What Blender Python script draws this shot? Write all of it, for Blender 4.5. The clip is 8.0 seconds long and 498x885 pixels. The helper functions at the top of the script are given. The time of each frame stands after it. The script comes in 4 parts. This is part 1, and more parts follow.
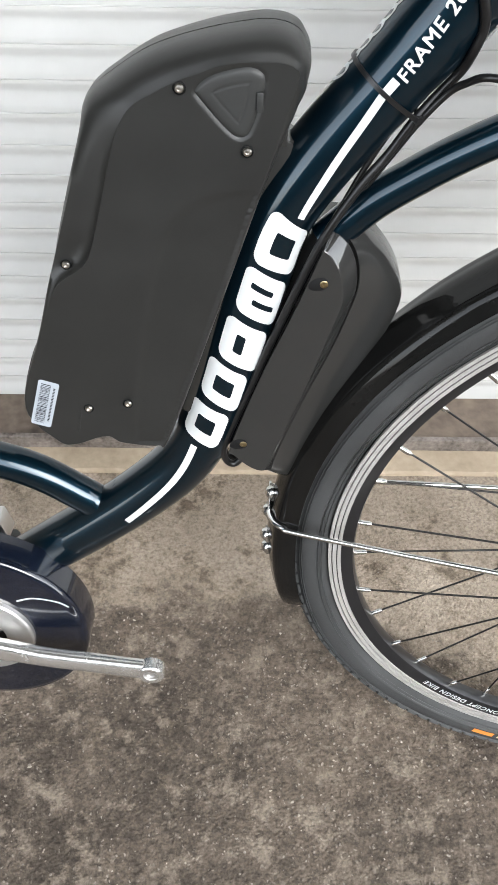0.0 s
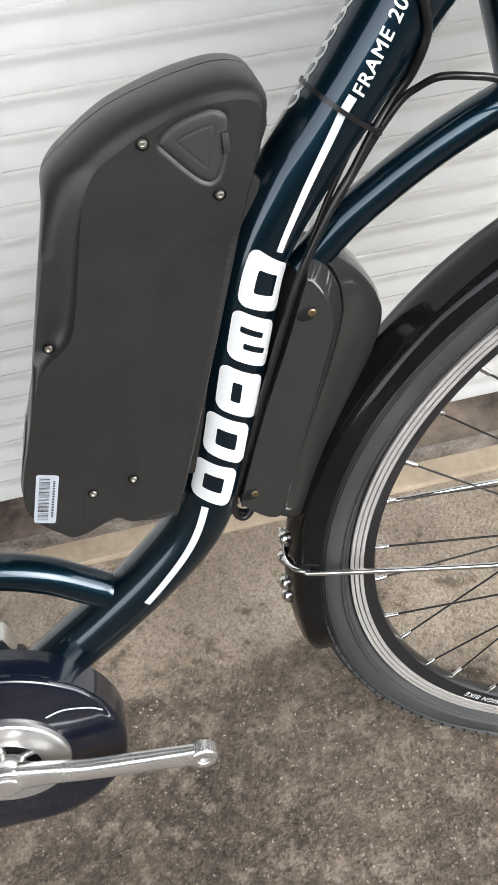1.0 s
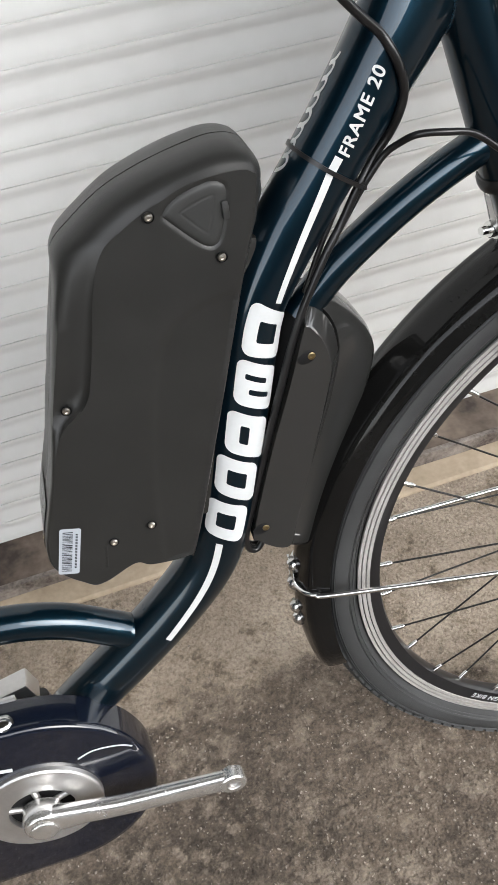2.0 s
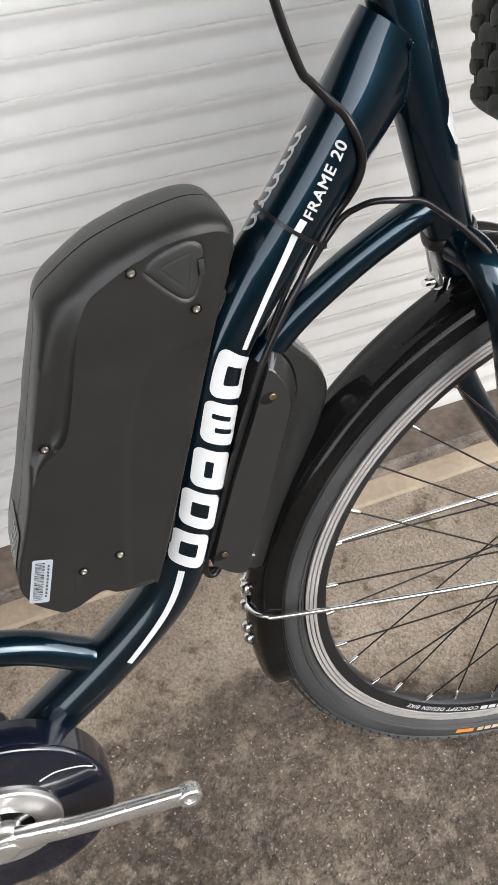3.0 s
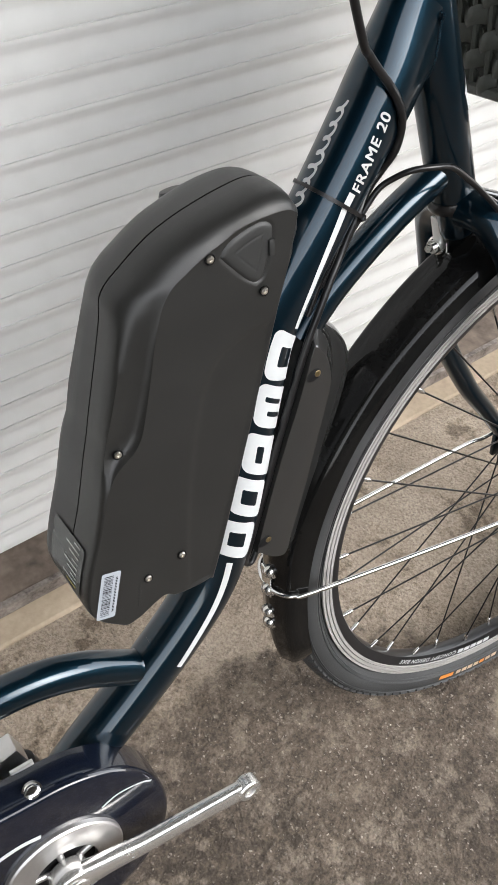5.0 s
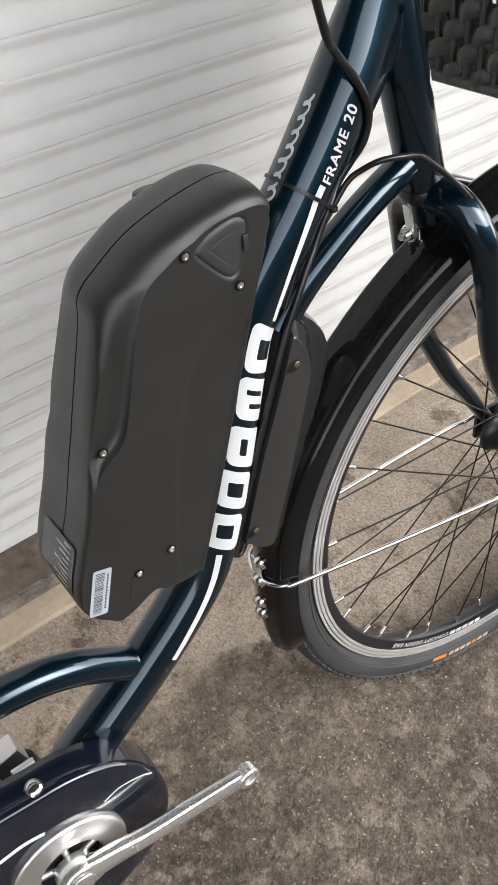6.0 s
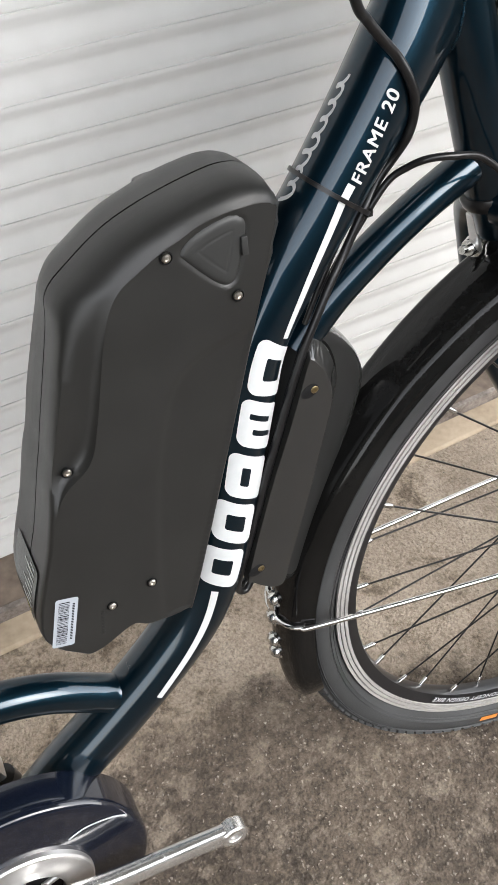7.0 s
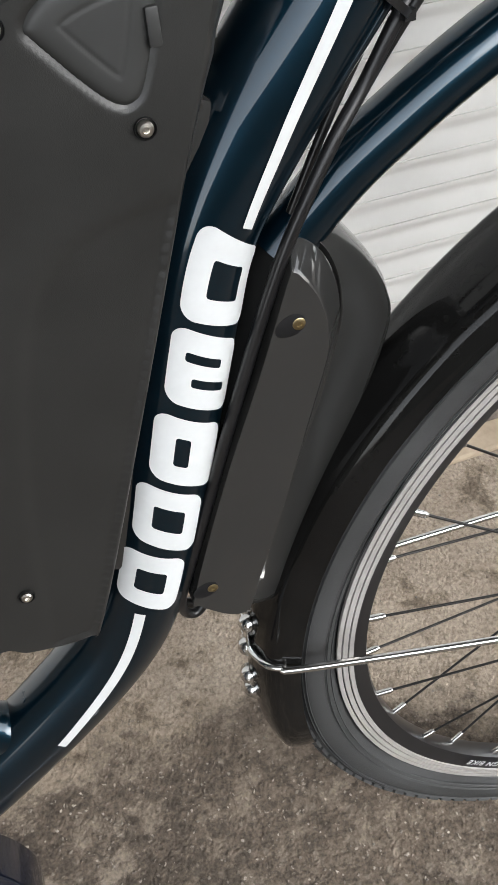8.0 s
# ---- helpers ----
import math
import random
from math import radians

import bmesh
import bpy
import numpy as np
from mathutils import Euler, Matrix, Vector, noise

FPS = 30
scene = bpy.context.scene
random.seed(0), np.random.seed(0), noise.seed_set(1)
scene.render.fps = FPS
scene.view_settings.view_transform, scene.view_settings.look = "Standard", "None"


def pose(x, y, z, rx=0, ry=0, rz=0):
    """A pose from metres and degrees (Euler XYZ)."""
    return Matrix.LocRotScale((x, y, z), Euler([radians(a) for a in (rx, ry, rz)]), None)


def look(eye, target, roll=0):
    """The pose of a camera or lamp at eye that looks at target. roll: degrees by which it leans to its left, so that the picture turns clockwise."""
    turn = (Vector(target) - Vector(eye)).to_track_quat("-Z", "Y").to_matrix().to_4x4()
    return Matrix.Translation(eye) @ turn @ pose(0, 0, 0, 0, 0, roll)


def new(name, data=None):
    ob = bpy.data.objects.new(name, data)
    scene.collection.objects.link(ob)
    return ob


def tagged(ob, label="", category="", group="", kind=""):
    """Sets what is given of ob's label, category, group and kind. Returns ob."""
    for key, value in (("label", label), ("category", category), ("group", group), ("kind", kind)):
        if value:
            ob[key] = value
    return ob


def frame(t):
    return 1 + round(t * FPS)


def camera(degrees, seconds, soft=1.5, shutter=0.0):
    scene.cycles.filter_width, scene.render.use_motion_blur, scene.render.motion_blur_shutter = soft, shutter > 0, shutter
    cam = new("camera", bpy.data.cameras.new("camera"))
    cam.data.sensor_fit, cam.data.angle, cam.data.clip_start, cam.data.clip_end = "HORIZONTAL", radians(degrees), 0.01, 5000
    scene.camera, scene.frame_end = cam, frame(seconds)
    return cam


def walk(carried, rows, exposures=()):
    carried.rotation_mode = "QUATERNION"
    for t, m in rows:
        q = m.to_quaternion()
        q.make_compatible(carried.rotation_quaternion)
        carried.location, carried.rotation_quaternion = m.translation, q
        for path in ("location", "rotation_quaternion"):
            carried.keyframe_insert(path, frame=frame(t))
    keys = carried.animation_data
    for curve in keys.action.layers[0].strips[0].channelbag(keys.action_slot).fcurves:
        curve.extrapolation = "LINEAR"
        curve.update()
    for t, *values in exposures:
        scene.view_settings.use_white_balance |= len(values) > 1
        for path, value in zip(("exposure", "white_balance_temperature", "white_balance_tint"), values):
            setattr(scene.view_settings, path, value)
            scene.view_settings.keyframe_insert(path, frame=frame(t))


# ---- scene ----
cam = camera(33.1, 8.0)
PATH = [
    (0, (0.0035, -0.4648, 1.0308), (0.0229, 0.7653, -0.5461), 1.25),
    (0.5, (-0.0327, -0.4436, 1.0250), (0.1668, 0.8232, -0.5097), -0.77),
    (1, (-0.0645, -0.4506, 1.0103), (0.1641, 0.8658, -0.4779), -5.11),
    (1.2, (-0.0625, -0.4557, 1.0190), (0.1757, 0.8728, -0.4570), -6.19),
    (2.3, (-0.1000, -0.4419, 1.0563), (0.2467, 0.8491, -0.4314), -6.48),
    (2.5, (-0.1031, -0.4413, 1.0622), (0.2848, 0.8357, -0.4274), -5.21),
    (3, (-0.1273, -0.4489, 1.0960), (0.3717, 0.8093, -0.3764), -1.10),
    (3.5, (-0.1366, -0.3992, 1.0642), (0.4071, 0.8216, -0.4238), 1.36),
    (4, (-0.1650, -0.3492, 1.0453), (0.4454, 0.8167, -0.4607), 2.90),
    (4.5, (-0.2372, -0.3512, 1.0709), (0.5107, 0.7492, -0.4224), 4.18),
    (5, (-0.2842, -0.3673, 1.0842), (0.5822, 0.6754, -0.3862), 4.14),
    (6.3, (-0.2851, -0.3797, 1.0906), (0.5848, 0.6417, -0.3927), 1.98),
    (6.5, (-0.2779, -0.3837, 1.0811), (0.5518, 0.6641, -0.4068), 1.36),
    (7, (-0.1749, -0.3580, 1.0492), (0.4706, 0.7960, -0.4513), -0.22),
    (7.5, (-0.0797, -0.3042, 0.9618), (0.4234, 0.9010, -0.5529), -0.25),
    (8, (-0.0504, -0.2647, 0.8884), (0.3854, 0.9191, -0.6636), -1.18),
]
walk(cam, [(t, look(eye, target, roll)) for t, eye, target, roll in PATH],
     exposures=((0.0, 2.69, 6310, 8), (0.5, 2.85, 6270, 7), (1.0, 2.60, 6410, 9), (2.5, 2.38, 6490, 10), (3.0, 2.43, 6520, 11), (3.5, 2.31, 6530, 11), (4.0, 2.48, 6470, 9), (4.5, 2.54, 6470, 10), (5.0, 2.43, 6490, 10), (6.5, 2.47, 6510, 11), (7.0, 2.53, 6490, 10), (7.5, 2.63, 6470, 10), (8.0, 2.35, 6430, 9)))

# ---- world and light ----
world = bpy.data.worlds.new("overcast_sky")
scene.world = world
world.use_nodes = True
wn, wl = world.node_tree.nodes, world.node_tree.links
sky = wn.new("ShaderNodeTexSky")
sky.sky_type, sky.sun_disc = "NISHITA", False
sky.sun_elevation, sky.sun_rotation = radians(38), radians(145)
sky.air_density, sky.dust_density, sky.ozone_density = 1.0, 1.2, 1.0
pale = wn.new("ShaderNodeHueSaturation")
pale.inputs["Saturation"].default_value = 0.16
wl.new(sky.outputs[0], pale.inputs["Color"])
wl.new(pale.outputs[0], wn["Background"].inputs["Color"])
wn["Background"].inputs["Strength"].default_value = 0.15
sun = new("sun", bpy.data.lights.new("sun", "SUN"))
sun.data.energy, sun.data.angle, sun.data.color = 0.28, radians(40), (1.0, 0.96, 0.90)
sun.matrix_world = look((3.6, -5.2, 5.0), (0, 0, 0))


# ---- materials ----
def place_of(n, l):
    """Object coordinates, moved off the noise lattice's origin."""
    moved = n.new("ShaderNodeVectorMath")
    moved.inputs[1].default_value = (17.317, 9.731, 5.473)
    l.new(n.new("ShaderNodeTexCoord").outputs["Object"], moved.inputs[0])
    return moved.outputs[0]


def material(name, colour, rough=0.5, metal=0.0, coat=0.0, coat_ior=1.6, vary=0.0, scale=40.0, bump=0.0, bump_scale=200.0, spec=0.5, second=None, rough_vary=0.0):
    """A principled material with colour variation at two scales and a fine relief."""
    m = bpy.data.materials.new(name)
    m.use_nodes = True
    n, l = m.node_tree.nodes, m.node_tree.links
    b = n["Principled BSDF"]
    b.inputs["Base Color"].default_value = (*colour, 1)
    b.inputs["Roughness"].default_value = rough
    b.inputs["Metallic"].default_value = metal
    b.inputs["Coat Weight"].default_value = coat
    b.inputs["Coat Roughness"].default_value = 0.03
    b.inputs["Coat IOR"].default_value = coat_ior
    b.inputs["Specular IOR Level"].default_value = spec
    at = place_of(n, l)
    if vary or second:
        coarse, fine = n.new("ShaderNodeTexNoise"), n.new("ShaderNodeTexNoise")
        coarse.inputs["Scale"].default_value, fine.inputs["Scale"].default_value = scale, scale * 7
        coarse.inputs["Detail"].default_value = 5
        l.new(at, coarse.inputs["Vector"])
        l.new(at, fine.inputs["Vector"])
        both = n.new("ShaderNodeMath")
        both.operation = "MULTIPLY_ADD"
        both.inputs[1].default_value = 0.4
        l.new(fine.outputs["Fac"], both.inputs[0])
        l.new(coarse.outputs["Fac"], both.inputs[2])
        ramp = n.new("ShaderNodeValToRGB")
        ramp.color_ramp.elements[0].position, ramp.color_ramp.elements[1].position = 0.45, 0.95
        other = second or tuple(min(1, c * (1 + vary)) for c in colour)
        ramp.color_ramp.elements[0].color = (*(c * (1 - vary) for c in colour), 1)
        ramp.color_ramp.elements[1].color = (*other, 1)
        l.new(both.outputs[0], ramp.inputs[0])
        l.new(ramp.outputs[0], b.inputs["Base Color"])
        if rough_vary:
            spread = n.new("ShaderNodeMapRange")
            spread.inputs["From Min"].default_value, spread.inputs["From Max"].default_value = 0.4, 1.0
            spread.inputs["To Min"].default_value, spread.inputs["To Max"].default_value = rough - rough_vary, rough + rough_vary
            l.new(both.outputs[0], spread.inputs["Value"])
            l.new(spread.outputs[0], b.inputs["Roughness"])
    if bump:
        grain, relief = n.new("ShaderNodeTexNoise"), n.new("ShaderNodeBump")
        grain.inputs["Scale"].default_value, grain.inputs["Detail"].default_value = bump_scale, 3
        relief.inputs["Strength"].default_value, relief.inputs["Distance"].default_value = bump, 0.001
        l.new(at, grain.inputs["Vector"])
        l.new(grain.outputs["Fac"], relief.inputs["Height"])
        l.new(relief.outputs[0], b.inputs["Normal"])
    return m


NAVY = material("navy_clearcoat_paint", (0.0032, 0.0165, 0.0285), 0.30, 0.80, 1.0, 1.50, 0.15, 15, spec=0.10)
GUARD_PAINT = material("navy_black_gloss", (0.0035, 0.0055, 0.012), 0.22, 0.0, 0.8, 1.6, 0.15, 20, spec=0.3)
CASE = material("black_moulded_plastic", (0.0160, 0.0160, 0.0153), 0.36, vary=0.12, scale=30, bump=0.12, bump_scale=2500, rough_vary=0.05)
RUBBER_PLUG = material("soft_black_rubber", (0.020, 0.0205, 0.020), 0.5, vary=0.1, scale=60)
BOX = material("black_gloss_plastic", (0.0205, 0.0205, 0.0200), 0.40, coat=1.0, coat_ior=1.56, vary=0.05, scale=12, spec=0.10)
MUD = material("black_polished_mudguard", (0.007, 0.0069, 0.0067), 0.07, coat=0.0, spec=0.26, vary=0.3, scale=25, rough_vary=0.04)
TYRE = material("black_tyre_rubber", (0.034, 0.035, 0.036), 0.60, vary=0.3, scale=18, bump=0.3, bump_scale=700, rough_vary=0.1)
RIM = material("black_anodised_rim", (0.010, 0.010, 0.011), 0.3, vary=0.2, scale=50)
TRACK = material("machined_aluminium", (0.42, 0.405, 0.39), 0.45, 0.35, vary=0.12, scale=30, bump=0.15, bump_scale=1500)
CHROME = material("bright_chrome", (0.80, 0.80, 0.79), 0.17, 1.0, vary=0.05, scale=40, rough_vary=0.05)
ALLOY = material("satin_alloy", (0.62, 0.61, 0.60), 0.34, 0.9, vary=0.08, scale=35, bump=0.1, bump_scale=1200)
POLISHED = material("polished_alloy", (0.80, 0.79, 0.77), 0.24, 0.9, vary=0.06, scale=40, rough_vary=0.05)
STEEL = material("screw_steel", (0.62, 0.59, 0.54), 0.28, 1.0, vary=0.15, scale=300)
BRASS = material("brass_screw", (0.34, 0.27, 0.15), 0.35, 1.0, vary=0.2, scale=300)
SPOKE = material("black_spoke_steel", (0.022, 0.021, 0.020), 0.35, 0.6, vary=0.15, scale=60)
WHITE = material("white_vinyl", (0.53, 0.545, 0.55), 0.38, vary=0.04, scale=50, spec=0.4)
LABEL = material("white_label_paper", (0.36, 0.39, 0.43), 0.35, vary=0.04, scale=60)
# black for label print, and for shade painted into screw holes and ring windows
INK_AND_SHADE = material("black_ink_and_hole_shade", (0.006, 0.006, 0.0065), 0.65, vary=0.2, scale=200, spec=0.2)
STICKER = material("grey_film_sticker", (0.050, 0.055, 0.052), 0.25, vary=0.15, scale=40)
STICKER_INK = material("pale_sticker_print", (0.45, 0.46, 0.44), 0.4, vary=0.1, scale=80)
YELLOW = material("yellow_print", (0.55, 0.47, 0.08), 0.4, vary=0.1, scale=80)
ORANGE = material("orange_print", (0.62, 0.22, 0.04), 0.5, vary=0.15, scale=80)
CREAM = material("cream_print", (0.55, 0.42, 0.30), 0.5, vary=0.15, scale=80)
CABLE = material("black_cable_sheath", (0.008, 0.008, 0.0085), 0.3, vary=0.15, scale=60)
WICKER = material("grey_green_plastic_wicker", (0.038, 0.042, 0.036), 0.45, vary=0.3, scale=60, bump=0.3, bump_scale=500)
SLAT = material("white_painted_slat", (0.565, 0.565, 0.553), 0.50, vary=0.07, scale=4.0, bump=0.15, bump_scale=60, rough_vary=0.06)
SILL = material("rusty_brown_threshold", (0.045, 0.032, 0.025), 0.8, scale=9, second=(0.20, 0.155, 0.12), vary=0.3, bump=0.9, bump_scale=120)
RUST = material("worn_steel_edge", (0.05, 0.033, 0.026), 0.6, 0.3, scale=25, second=(0.34, 0.30, 0.27), vary=0.3, bump=0.6, bump_scale=200)

STRIP = material("tan_concrete", (0.30, 0.235, 0.165), 0.85, scale=14, second=(0.42, 0.34, 0.25), vary=0.15, bump=0.7, bump_scale=160)
YARD = material("dark_weathered_wall", (0.085, 0.085, 0.075), 0.9, vary=0.3, scale=1.5, bump=0.3, bump_scale=40)


def ground_material():
    m = bpy.data.materials.new("worn_asphalt")
    m.use_nodes = True
    n, l = m.node_tree.nodes, m.node_tree.links
    b = n["Principled BSDF"]
    b.inputs["Roughness"].default_value = 0.85
    b.inputs["Specular IOR Level"].default_value = 0.3
    at = place_of(n, l)

    def noise_at(scale, detail=6.0, rough=0.6):
        t = n.new("ShaderNodeTexNoise")
        t.inputs["Scale"].default_value, t.inputs["Detail"].default_value, t.inputs["Roughness"].default_value = scale, detail, rough
        l.new(at, t.inputs["Vector"])
        return t.outputs["Fac"]

    def ramp(fac, stops):
        r = n.new("ShaderNodeValToRGB")
        while len(r.color_ramp.elements) < len(stops):
            r.color_ramp.elements.new(0.5)
        for e, (p, c) in zip(r.color_ramp.elements, stops):
            e.position, e.color = p, (*c, 1)
        l.new(fac, r.inputs[0])
        return r.outputs[0]

    def mix(fac, a, c, kind="MIX"):
        x = n.new("ShaderNodeMix")
        x.data_type, x.blend_type = "RGBA", kind
        if isinstance(fac, float):
            x.inputs[0].default_value = fac
        else:
            l.new(fac, x.inputs[0])
        l.new(a, x.inputs[6])
        l.new(c, x.inputs[7])
        return x.outputs[2]

    # bitumen with stones of several greys and browns, warped so that no grid shows
    warp = n.new("ShaderNodeTexNoise")
    warp.inputs["Scale"].default_value, warp.inputs["Detail"].default_value = 90, 4
    l.new(at, warp.inputs["Vector"])
    shift = n.new("ShaderNodeVectorMath")
    shift.operation = "MULTIPLY_ADD"
    shift.inputs[1].default_value = (0.012, 0.012, 0.012)
    l.new(warp.outputs["Color"], shift.inputs[0])
    l.new(at, shift.inputs[2])
    cells = n.new("ShaderNodeTexVoronoi")
    cells.inputs["Scale"].default_value = 230
    l.new(shift.outputs[0], cells.inputs["Vector"])
    big = n.new("ShaderNodeTexVoronoi")
    big.inputs["Scale"].default_value = 85
    l.new(shift.outputs[0], big.inputs["Vector"])
    split = n.new("ShaderNodeSeparateColor")
    l.new(cells.outputs["Color"], split.inputs[0])
    base = ramp(noise_at(55, 10, 0.74), [(0.32, (0.064, 0.051, 0.041)), (0.50, (0.100, 0.081, 0.065)), (0.68, (0.150, 0.123, 0.099))])
    speck = mix(1.0, ramp(split.outputs[0], [(0.70, (0, 0, 0)), (0.95, (1, 1, 1))]), ramp(cells.outputs["Distance"], [(0.22, (1, 1, 1)), (0.42, (0, 0, 0))]), "MULTIPLY")
    stone = ramp(split.outputs[1], [(0.0, (0.20, 0.17, 0.14)), (0.5, (0.26, 0.235, 0.21)), (1.0, (0.42, 0.38, 0.33))])
    asphalt = mix(speck, base, stone)
    pit = ramp(noise_at(170, 6, 0.7), [(0.36, (0.56, 0.55, 0.54)), (0.50, (0.98, 0.97, 0.95)), (0.64, (1.32, 1.30, 1.27))])
    asphalt = mix(1.0, asphalt, pit, "MULTIPLY")
    split2 = n.new("ShaderNodeSeparateColor")
    l.new(big.outputs["Color"], split2.inputs[0])
    lumps = mix(1.0, ramp(split2.outputs[0], [(0.80, (0, 0, 0)), (0.98, (0.6, 0.6, 0.6))]), ramp(big.outputs["Distance"], [(0.20, (1, 1, 1)), (0.42, (0, 0, 0))]), "MULTIPLY")
    asphalt = mix(lumps, asphalt, ramp(noise_at(130), [(0.3, (0.15, 0.125, 0.10)), (0.75, (0.30, 0.26, 0.215))]))
    dark = ramp(noise_at(3.6, 12, 0.75), [(0.37, (0.50, 0.49, 0.48)), (0.47, (0.86, 0.85, 0.84)), (0.60, (1.18, 1.16, 1.13))])
    asphalt = mix(1.0, asphalt, dark, "MULTIPLY")
    # cement dust and sand lie over it towards the wall
    dust = mix(1.0, ramp(noise_at(7, 10, 0.72), [(0.32, (0.185, 0.150, 0.115)), (0.5, (0.262, 0.217, 0.171)), (0.68, (0.332, 0.281, 0.226))]),
               ramp(noise_at(210, 6, 0.7), [(0.34, (0.60, 0.59, 0.58)), (0.5, (1.0, 0.99, 0.98)), (0.64, (1.22, 1.21, 1.20))]), "MULTIPLY")
    oil = ramp(noise_at(11, 14, 0.74), [(0.395, (0.46, 0.44, 0.41)), (0.435, (0.80, 0.78, 0.75)), (0.47, (1.03, 1.03, 1.03))])
    dust = mix(1.0, dust, oil, "MULTIPLY")
    xyz = n.new("ShaderNodeSeparateXYZ")
    l.new(n.new("ShaderNodeTexCoord").outputs["Object"], xyz.inputs[0])
    away = n.new("ShaderNodeMath")
    away.operation = "MULTIPLY_ADD"
    away.inputs[1].default_value = 0.42
    l.new(noise_at(8.0, 12, 0.78), away.inputs[0])
    l.new(xyz.outputs["Y"], away.inputs[2])
    ahead = n.new("ShaderNodeMath")
    ahead.operation = "SUBTRACT"
    ahead.use_clamp = True
    ahead.inputs[1].default_value = 0.08
    l.new(xyz.outputs["X"], ahead.inputs[0])
    reach = n.new("ShaderNodeMath")
    reach.operation = "MULTIPLY_ADD"
    reach.inputs[1].default_value = 0.52
    l.new(ahead.outputs[0], reach.inputs[0])
    l.new(away.outputs[0], reach.inputs[2])
    cover = ramp(reach.outputs[0], [(0.268, (0, 0, 0)), (0.314, (1, 1, 1))])
    blotch = ramp(noise_at(26, 12, 0.72), [(0.51, (0, 0, 0)), (0.60, (0.50, 0.50, 0.50))])
    l.new(mix(cover, mix(blotch, asphalt, dust), dust), b.inputs["Base Color"])
    height = n.new("ShaderNodeMath")
    height.operation = "MULTIPLY_ADD"
    height.inputs[1].default_value = -0.6
    l.new(cells.outputs["Distance"], height.inputs[0])
    l.new(noise_at(220, 5), height.inputs[2])
    relief = n.new("ShaderNodeBump")
    relief.inputs["Strength"].default_value, relief.inputs["Distance"].default_value = 0.8, 0.003
    l.new(height.outputs[0], relief.inputs["Height"])
    l.new(relief.outputs[0], b.inputs["Normal"])
    return m


ASPHALT = ground_material()


# ---- mesh helpers ----
def part(name, bm, mat, parent=None, label="", smooth=True, sharp=35):
    """Links a bmesh as one mesh object under a thing or a part."""
    me = bpy.data.meshes.new(name)
    bmesh.ops.recalc_face_normals(bm, faces=bm.faces)
    if smooth:
        for f in bm.faces:
            f.smooth = True
        for e in bm.edges:
            if len(e.link_faces) == 2 and e.calc_face_angle(0) > radians(sharp):
                e.smooth = False
    bm.to_mesh(me)
    bm.free()
    me.materials.append(mat)
    ob = new(name, me)
    ob.parent = parent
    if label:
        tagged(ob, label)
    return ob


def spline(points, per=8, closed=False):
    """A smooth line through points."""
    p = [Vector(q) for q in points]
    n, out = len(p), []
    for i in range(n if closed else n - 1):
        a, b, c, d = (p[(i + k) % n] if closed else p[min(max(i + k, 0), n - 1)] for k in (-1, 0, 1, 2))
        for j in range(per):
            t = j / per
            out.append(0.5 * (2 * b + (c - a) * t + (2 * a - 5 * b + 4 * c - d) * t * t + (3 * b - a - 3 * c + d) * t ** 3))
    if not closed:
        out.append(p[-1])
    return out


def loft(bm, rings, closed=True, cap=True):
    """Skins rings of the same count."""
    vs = [[bm.verts.new(q) for q in r] for r in rings]
    n = len(vs[0])
    for a, b in zip(vs, vs[1:]):
        for i in range(n if closed else n - 1):
            j = (i + 1) % n
            bm.faces.new((a[i], a[j], b[j], b[i]))
    if cap and closed:
        bm.faces.new(vs[0][::-1])
        bm.faces.new(vs[-1])
    return vs


def pipe(bm, line, radius, sides=16, cap=True):
    """A round bar along a line; radius may be a function of the fraction along it."""
    line = [Vector(p) for p in line]
    side = None
    rings = []
    for i, p in enumerate(line):
        t = (line[min(i + 1, len(line) - 1)] - line[max(i - 1, 0)]).normalized()
        if side is None:
            side = t.cross(Vector((0, 1, 0.01))).normalized()
        side = (side - t * side.dot(t)).normalized()
        up = t.cross(side)
        r = radius(i / (len(line) - 1)) if callable(radius) else radius
        rings.append([p + r * (math.cos(a) * side + math.sin(a) * up) for a in (2 * math.pi * k / sides for k in range(sides))])
    loft(bm, rings, True, cap)
    return bm


def pipe_part(name, line, radius, mat, parent, label="", sides=16):
    return part(name, pipe(bmesh.new(), line, radius, sides), mat, parent, label, sharp=50)


def turned(bm, profile, centre, axis, sides=48, closed=False):
    """A turned body: profile of (radius, along) about an axis."""
    axis = Vector(axis).normalized()
    a = axis.orthogonal().normalized()
    b = axis.cross(a)
    rings = []
    for r, h in profile:
        rings.append([Vector(centre) + axis * h + max(r, 1e-5) * (math.cos(t) * a + math.sin(t) * b) for t in (2 * math.pi * k / sides for k in range(sides))])
    if closed:
        rings.append(rings[0])
    loft(bm, rings, True, False)
    bmesh.ops.remove_doubles(bm, verts=bm.verts, dist=2e-5)
    return bm


def slab(bm, lo, hi, bevel=0.0):
    """A block between two corners with softened edges."""
    made = bmesh.ops.create_cube(bm, size=1)["verts"]
    for v in made:
        v.co = Vector([l + (h - l) * (c + 0.5) for l, h, c in zip(lo, hi, v.co)])
    if bevel:
        edges = list({e for v in made for e in v.link_edges})
        bmesh.ops.bevel(bm, geom=edges, offset=bevel, segments=2, affect="EDGES", profile=0.6)
    return bm


